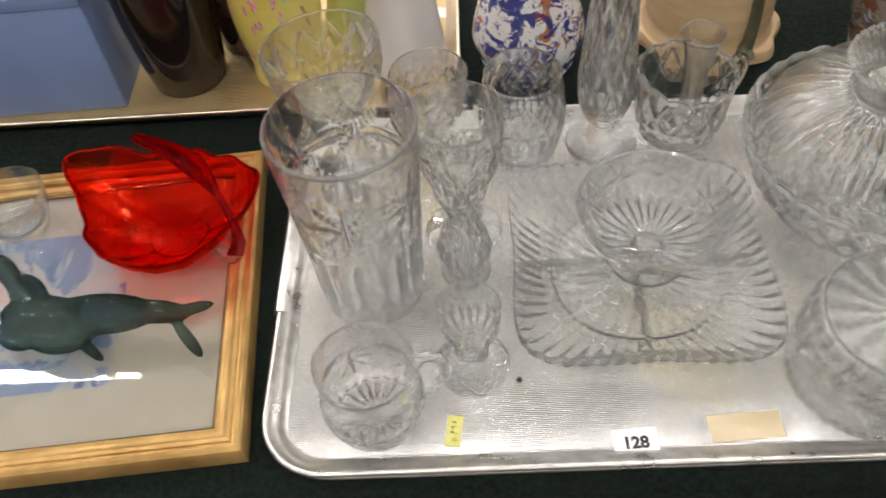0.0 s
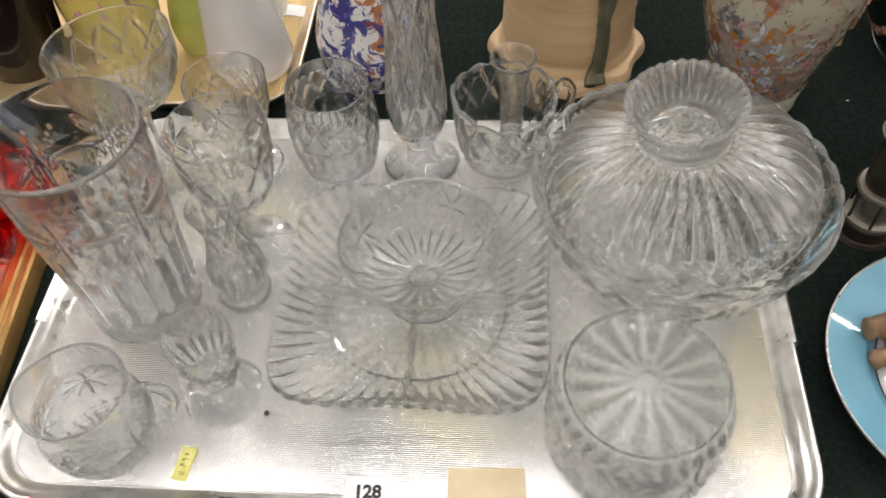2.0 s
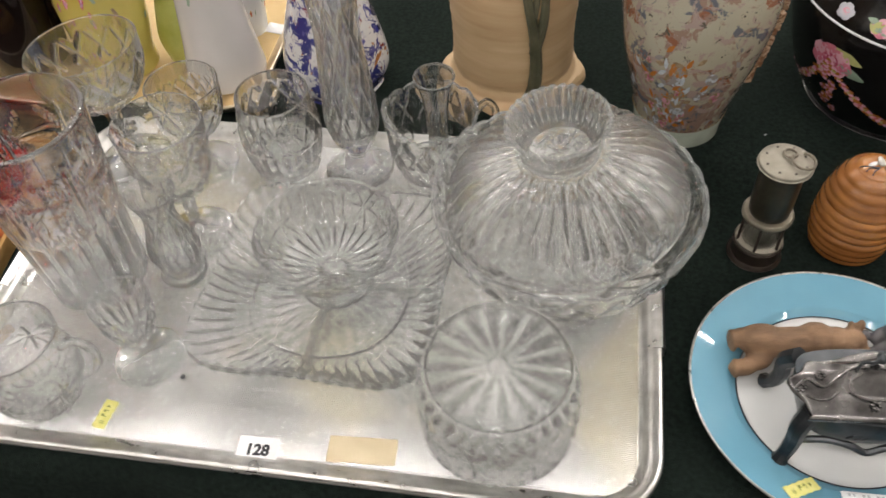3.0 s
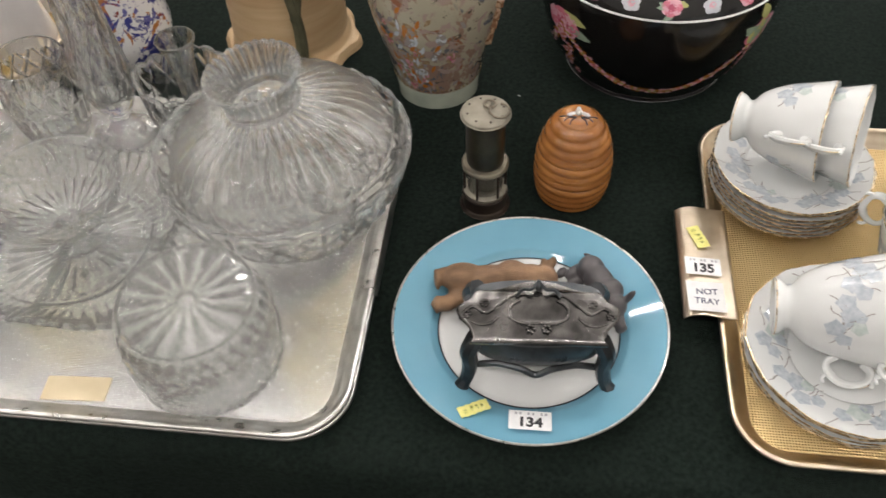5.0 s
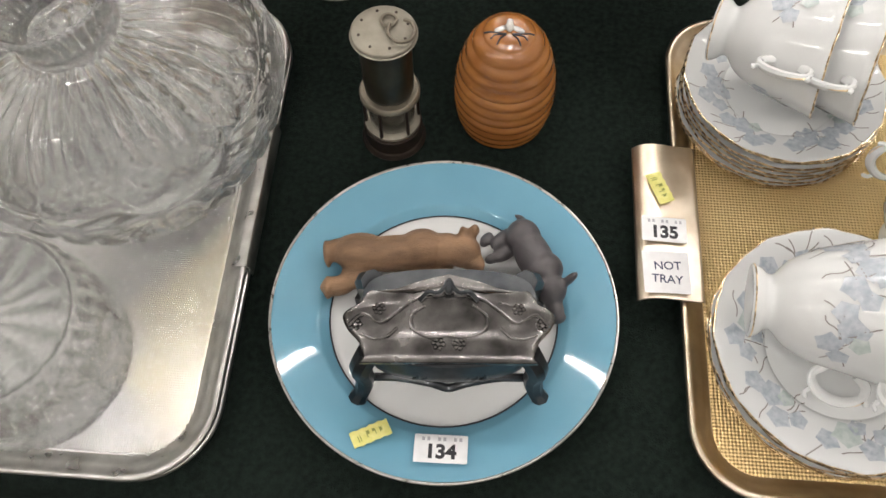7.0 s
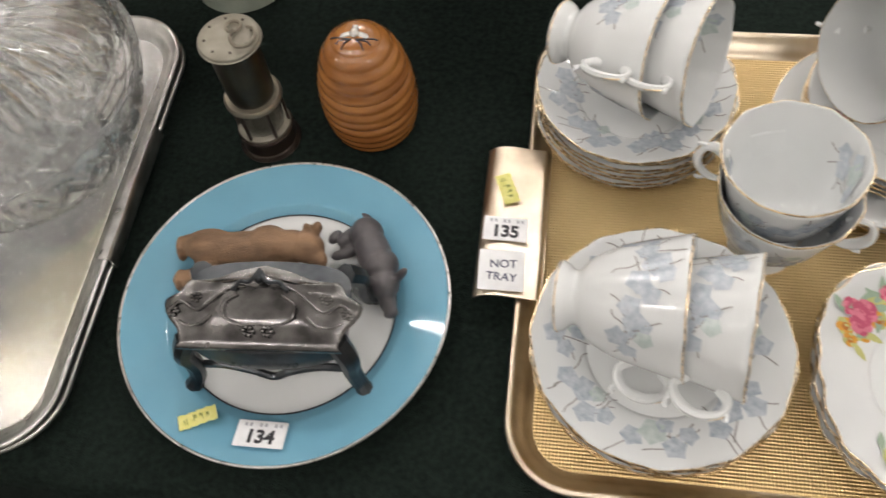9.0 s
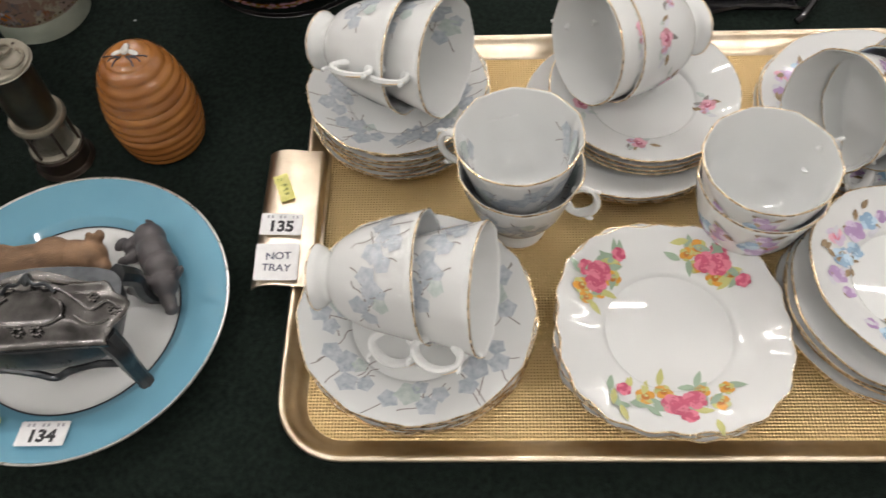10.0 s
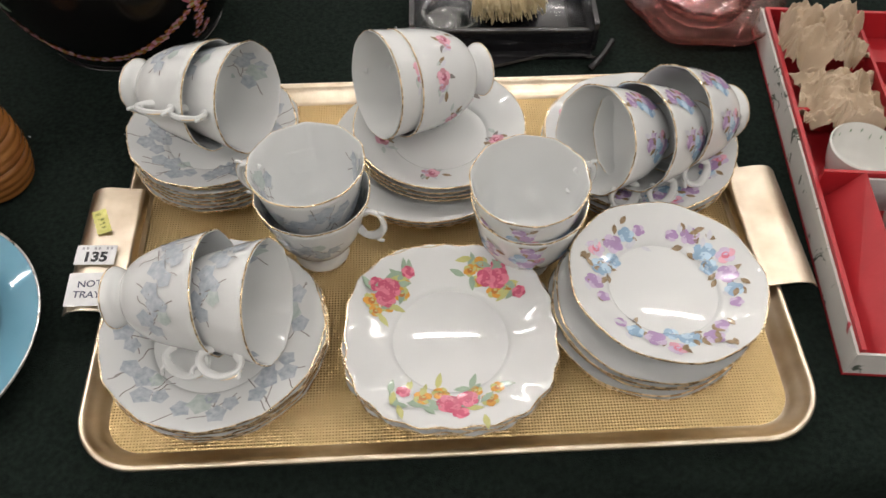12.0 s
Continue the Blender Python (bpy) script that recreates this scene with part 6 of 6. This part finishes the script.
def leafy(a, r, z, i):
    w = min(1, r / 0.06)
    tip = 0.042 * math.exp(-((a - radians(155)) / 0.35) ** 2) + 0.012 * math.exp(-((a - radians(35)) / 0.4) ** 2) - 0.006 * math.exp(-((a - radians(270)) / 0.8) ** 2)
    return r * (1 + w * (tip / 0.065 + 0.015 * math.sin(14 * a))), z + w * w * (0.010 * abs(math.cos(a - radians(155))) ** 6 + 0.002 * math.sin(14 * a))


part("bowl", revolve(shell([(0, 0.001), (0.024, 0), (0.028, 0.002), (0.050, 0.011), (0.066, 0.025), (0.074, 0.041)], [(0.0735, 0.043), (0.0705, 0.0415), (0.062, 0.027), (0.046, 0.015), (0.024, 0.0065), (0, 0.006)], 5), 112, leafy), RED_GLASS, rb, sharp=50)
hd = curve_points([(0.074, -0.040, 0.034), (0.078, -0.03, 0.048), (0.058, -0.002, 0.057), (0.032, 0.024, 0.061), (0.004, 0.046, 0.064), (-0.04, 0.060, 0.070)], 7)
part("handle", tube(hd, [0.0075 - 0.003 * abs(math.sin(math.pi * i / len(hd))) + 0.011 * max(0, math.sin(math.pi * (i / len(hd) - 0.45) / 0.55)) for i in range(len(hd))], 10, flat=0.4), glass("dark_red_glass", (0.75, 0.05, 0.06), 0.2, bump=0.05, bump_scale=30), rb, "deep red glass handle")
part("knuckle", tube(curve_points([(0.058, -0.036, 0.036), (0.072, -0.042, 0.030), (0.080, -0.034, 0.040), (0.072, -0.026, 0.05)], 5), 0.005, 8), PLAIN_GLASS, rb, "clear glass knuckle at the handle's foot")
FISH = glass("smoky_green_glass", (0.36, 0.44, 0.41), 0.15, bump=0.05, bump_scale=30)
figure("glass_fish", [((-0.05, 0, 0.027), (0.042, 0.02, 0.025), (0, 8, 0)), ((-0.008, 0.004, 0.031), (0.05, 0.016, 0.02), (0, -2, 3)), ((0.036, 0.006, 0.032), (0.036, 0.010, 0.011), (0, -3, -4)), ((0.068, 0.010, 0.03), (0.020, 0.005, 0.006), (0, 0, 18)),
                     ((0.068, -0.013, 0.021), (0.022, 0.0055, 0.006), (0, 16, -46)), ((-0.066, 0.014, 0.048), (0.022, 0.008, 0.018), (-25, -35, 0)), ((-0.078, 0.022, 0.062), (0.011, 0.006, 0.02), (-25, -14, 0)), ((-0.082, -0.006, 0.016), (0.018, 0.015, 0.014), (0, 12, 0)), ((-0.018, -0.018, 0.014), (0.022, 0.005, 0.006), (0, 0, -35)), ((-0.05, -0.006, 0.009), (0.028, 0.015, 0.009), (0, 0, 0))],
       FISH, pose(-0.256, 0.648, FZ, 0, 0, -3), "dark smoky green glass fish lying on the picture", "ornament", 0.0022)
glassware("round_bowl", pose(-0.386, 0.785, FZ), glass_body([(0, 0.001), (0.022, 0), (0.025, 0.003), (0.033, 0.02), (0.037, 0.042)], [(0.036, 0.043), (0.031, 0.02), (0.022, 0.008), (0, 0.006)], 80, 5), "small clear glass bowl standing on the picture", "bowl")

# ---- behind and beside the gold tray ----
LACQUER = surface("black_lacquer", (0.006, 0.006, 0.007), (0.014, 0.014, 0.016), 14, 0.22, coat=0.3)
pan = thing("crumb_tray", pose(1.104, 0.962, 0.0006, 0, 0, -2), "black lacquered crumb tray with raised sides", "tray")
part("base", box(-0.09, -0.012, 0.0, 0.09, 0.16, 0.004, 0.0008), LACQUER, pan)
part("front_wall", box(-0.088, -0.004, 0.0042, 0.088, 0.002, 0.03, 0.001), LACQUER, pan)
part("side_wall", box(-0.094, -0.004, 0.0042, -0.0885, 0.16, 0.038, 0.001), LACQUER, pan)
part("side_wall", box(0.0885, -0.004, 0.0042, 0.094, 0.16, 0.038, 0.001), LACQUER, pan)
part("back_wall", box(-0.088, 0.154, 0.0042, 0.088, 0.16, 0.038, 0.001), LACQUER, pan)
lip = bmesh.new()
ll = []
for i in range(41):
    t = i / 40
    x = -0.06 + 0.155 * t
    y = -0.018 - 0.012 * math.sin(t * 5.2 + 0.6) * (1 - 0.3 * t)
    ll.append([(x, -0.0125, 0.002), (x, -0.0125, 0.005), (x, y, 0.006), (x, y - 0.0015, 0.0035), (x, y, 0.001)])
loft(ll, lip)
part("wavy_lip", lip, LACQUER, pan)
part("curled_end", tube(curve_points([(0.085, -0.03, 0.004), (0.09, -0.026, 0.006), (0.1, -0.012, 0.006), (0.112, 0.008, 0.007)], 4), 0.0035, 8), LACQUER, pan)
brush = thing("table_brush", pose(1.112, 0.995, 0.0048, 0, 0, 4), "crumb brush with pale bristles and black back", "brush")
part("back", rounded_slab(0.045, 0.016, 0.012, 0.012, 0.003), LACQUER, brush, at=pose(0, 0.03, 0.0225, -62))
hair = bmesh.new()
for i in range(420):
    x, s = rng.uniform(-0.032, 0.032), rng.uniform(-0.009, 0.009)
    a = Vector((x, 0.026 + s * 0.4, 0.034 + s))
    b = Vector((x * 1.18 + rng.gauss(0, 0.0015), -0.012 + rng.gauss(0, 0.0022) + 0.006 * (x / 0.03) ** 2, 0.028 + s * 1.25 + rng.gauss(0, 0.0012)))
    tube([a, (a + b) / 2 + Vector((0, 0, 0.001)), b], [0.0006, 0.0006, 0.0004], 4, hair)
br = part("bristles", hair, surface("bristle", (0.42, 0.33, 0.17), (0.62, 0.52, 0.32), 150, 0.6), brush, "pale straw bristles", sharp=0)
br["kind"] = "stuff"
part("chrome_band", tube([(0.04 * math.cos(a), 0.034, 0.034 + 0.015 * math.sin(a)) for a in (2 * math.pi * i / 40 for i in range(40))], 0.0015, 6, closed=True), SILVER_EDGE, brush)
glassware("ash_dish", pose(1.053, 1.0, 0.0048), glass_body([(0, 0.001), (0.026, 0), (0.029, 0.003), (0.03, 0.018)], [(0.029, 0.019), (0.025, 0.016), (0.022, 0.007), (0, 0.006)], 64, 4), "small round clear glass dish in the crumb tray", "dish")
part("handle_rod", tube(curve_points([(-0.085, 0.012, 0.010), (-0.07, 0.016, 0.012), (-0.05, 0.014, 0.010), (-0.03, 0.012, 0.008)], 5), [0.004 + 0.0015 * math.sin(i) for i in range(16)], 8), surface("grey_rod", (0.1, 0.1, 0.11), (0.25, 0.25, 0.27), 50, 0.25, 0.6), pan)
PINK_GLASS = glass("pink_glass", (0.97, 0.8, 0.78), 0.2, bump=0.05, bump_scale=40)
pd = thing("pink_glass_dish", pose(1.318, 1.02, 0.0006), "lobed pale pink glass dish with a lid", "dish")
part("saucer", revolve(shell([(0, 0.001), (0.05, 0), (0.055, 0.002), (0.075, 0.012), (0.083, 0.024)], [(0.082, 0.0255), (0.073, 0.015), (0.053, 0.006), (0, 0.005)], 5), 112, lambda a, r, z, i: (r * (1 + 0.05 * math.cos(6 * a + 0.6) * min(1, r / 0.06)), z)), PINK_GLASS, pd, sharp=50)
part("bowl", revolve(shell([(0, 0.0062), (0.035, 0.0062), (0.046, 0.016), (0.052, 0.034)], [(0.051, 0.0355), (0.043, 0.018), (0.03, 0.011), (0, 0.0105)], 5), 96, lambda a, r, z, i: (r * (1 + 0.02 * math.cos(12 * a)), z)), PINK_GLASS, pd, sharp=50)

RED_CARD = surface("red_card", (0.36, 0.012, 0.018), (0.45, 0.02, 0.028), 20, 0.42, bump=0.15, bump_scale=250)
PRINT_CARD = painted("printed_card", (0.62, 0.61, 0.58), [((0.05, 0.07, 0.05), 42, 0.58, 3), ((0.35, 0.02, 0.03), 12, 0.62, 6)], 0.5, 0.0)
WHITE_CARD = surface("white_card", (0.55, 0.54, 0.54), (0.62, 0.61, 0.61), 30, 0.7)
rbx = thing("gift_box", pose(1.326, 0.584, 0.0006, 0, 0, -6.0), "open red presentation box with printed leaf sides", "box")
L, Wd, Hh = 0.40, 0.19, 0.034
part("base", box(0, 0, 0, Wd, L, 0.003), RED_CARD, rbx, sharp=0)
for nm, b, m in (("side", (0, 0, 0.0032, 0.0022, L, Hh - 0.004), PRINT_CARD), ("side", (Wd - 0.0022, 0, 0.0032, Wd, L, Hh - 0.004), PRINT_CARD), ("end", (0.0024, 0, 0.0032, Wd - 0.0024, 0.0022, Hh - 0.004), PRINT_CARD), ("end", (0.0024, L - 0.0022, 0.0032, Wd - 0.0024, L, Hh - 0.004), PRINT_CARD),
                 ("lining", (0.0025, 0.0025, 0.0032, 0.0062, L - 0.0025, Hh), RED_CARD), ("lining", (Wd - 0.0062, 0.0025, 0.0032, Wd - 0.0025, L - 0.0025, Hh), RED_CARD), ("lining", (0.0064, L - 0.006, 0.0032, Wd - 0.0064, L - 0.0025, Hh), RED_CARD),
                 ("divider", (0.0064, 0.165, 0.0032, Wd - 0.0064, 0.168, Hh + 0.012), RED_CARD), ("divider", (0.0064, 0.255, 0.0032, Wd - 0.0064, 0.258, Hh - 0.004), RED_CARD), ("divider", (0.0064, 0.325, 0.0032, Wd - 0.0064, 0.328, Hh - 0.004), RED_CARD), ("divider", (0.085, 0.169, 0.0032, 0.088, 0.3935, Hh + 0.006), RED_CARD),
                 ("white_divider", (0.044, 0.082, 0.0032, Wd - 0.0064, 0.084, Hh - 0.004), WHITE_CARD), ("white_lining", (0.044, 0.1615, 0.0032, Wd - 0.0064, 0.1635, Hh + 0.008), WHITE_CARD)):
    part(nm, box(*b), m, rbx, sharp=0)
fl2 = bmesh.new()
loft([[(0.0065, 0.004, 0.006 + e), (0.0065, 0.16, 0.006 + e), (0.0065 + 0.032, 0.1625, Hh + 0.014 + e), (0.0065 + 0.036, 0.006, Hh + 0.008 + e)] for e in (0, 0.002)], fl2)
part("sloping_flap", fl2, RED_CARD, rbx, "red sloping flap", sharp=0)
TISSUE = surface("brown_tissue", (0.42, 0.32, 0.22), (0.56, 0.45, 0.33), 18, 0.75, bump=0.5, bump_scale=60)


def crumpled(at, rx, ry, h, seed):
    """A crushed sheet: a heap of creased folds with a ragged edge and a thin underside."""
    bm = bmesh.new()
    n = 44
    off = Vector((seed * 3.1, seed * 1.7, seed))
    layers = []
    for lower in (0, 1):
        grid = []
        for i in range(n + 1):
            row = []
            for j in range(n + 1):
                u, v = 2 * i / n - 1, 2 * j / n - 1
                p = Vector((u, v, 0))
                fold = 0.0
                for o, a in ((1.4, 0.75), (2.7, 0.5), (5.2, 0.28), (9.5, 0.1)):
                    fold += a * (0.45 - abs(noise.noise(p * o + off)) * 1.6)
                q = noise.noise_vector(p * 1.6 + off) * 0.28
                edge = max(abs(u), abs(v))
                z = h * (0.75 * (1 - edge ** 3) + fold)
                row.append(bm.verts.new((rx * (u + q.x), ry * (v + q.y), max(z, -0.3 * h) - 0.0006 * lower)))
            grid.append(row)
        layers.append(grid)
        for i in range(n):
            for j in range(n):
                bm.faces.new((grid[i][j], grid[i + 1][j], grid[i + 1][j + 1], grid[i][j + 1]))
    rims = []
    for g in layers:
        rims.append([g[i][0] for i in range(n)] + [g[n][j] for j in range(n)] + [g[i][n] for i in range(n, 0, -1)] + [g[0][j] for j in range(n, 0, -1)])
    for i in range(len(rims[0])):
        j = (i + 1) % len(rims[0])
        bm.faces.new((rims[0][i], rims[0][j], rims[1][j], rims[1][i]))
    return solid("tissue_paper", bm, TISSUE, at, "crumpled light brown tissue paper in the red box", "tissue paper", "tissue papers", sharp=22)


BX = pose(1.326, 0.584, 0.0006, 0, 0, -6.0)
crumpled(BX @ pose(0.046, 0.266, 0.028), 0.036, 0.036, 0.020, 4.1)
crumpled(BX @ pose(0.048, 0.346, 0.032), 0.038, 0.036, 0.030, 7.7)
crumpled(BX @ pose(0.13, 0.24, 0.026), 0.03, 0.05, 0.02, 9.9)
LIDW = surface("pot_white", (0.68, 0.68, 0.65), (0.74, 0.74, 0.71), 20, 0.2, coat=0.5)
eo = [(0, 0.001), (0.02, 0), (0.022, 0.003), (0.027, 0.018), (0.03, 0.036)]
ec = pot("small_dish", BX @ pose(0.052, 0.202, 0.0034), eo, [(0.0285, 0.037), (0.0255, 0.02), (0.018, 0.007), (0, 0.005)], LIDW, "small white china dish with green leaf border", "dish")
bpn = Print(lambda u, v, l: Vector(((0.0268 + (v - 0.03) * 0.2) * math.cos(u / 0.1), (0.0268 + (v - 0.03) * 0.2) * math.sin(u / 0.1), v)))
for i in range(18):
    bpn.leaf(radians(20 * i) * 0.1 * 1.0, 0.029, rng.uniform(0, 6.3), 0.007, 0.004, LEAF)
bpn.done(ec)
for sx, sy in ((0.082, 0.122), (0.098, 0.045)):
    sh = thing("salt_shaker", BX @ pose(sx, sy, 0.0034), "round white china shaker with small holes", "shaker", "shakers")
    bd = part("body", revolve(shell([(0, 0.001), (0.018, 0), (0.021, 0.003), (0.030, 0.022), (0.031, 0.034), (0.026, 0.050)], [(0.018, 0.057), (0.009, 0.0605), (0, 0.0615)], 5), 64), LIDW, sh)
    for i in range(5):
        a = 2 * math.pi * i / 5
        part("hole", revolve([(0, 0.0006), (0.0009, 0.0005), (0.001, -0.0015), (0, -0.0015)], 8), INK, bd, at=pose(0.0125 * math.cos(a), 0.0125 * math.sin(a), 0.0595))
# lint on the felt
for i in range(26):
    x, y = rng.uniform(-0.1, 1.35), rng.choice((rng.uniform(0.905, 1.02), rng.uniform(0.53, 0.9)))
    if 0.48 < x < 0.73 and not (0.49 < x < 0.725 and y < 0.85) or y > 0.92 and 0.85 < x < 1.0:
        solid("lint_speck", tube([(0, 0, 0), (0.0012, 0.0004, 0.0003), (0.002, 0.0012, 0)], 0.00035, 5), PAPER, pose(x, y, 0.0008, 0, 0, rng.uniform(0, 360)), "tiny pale lint speck on green felt", "lint", "lint specks")
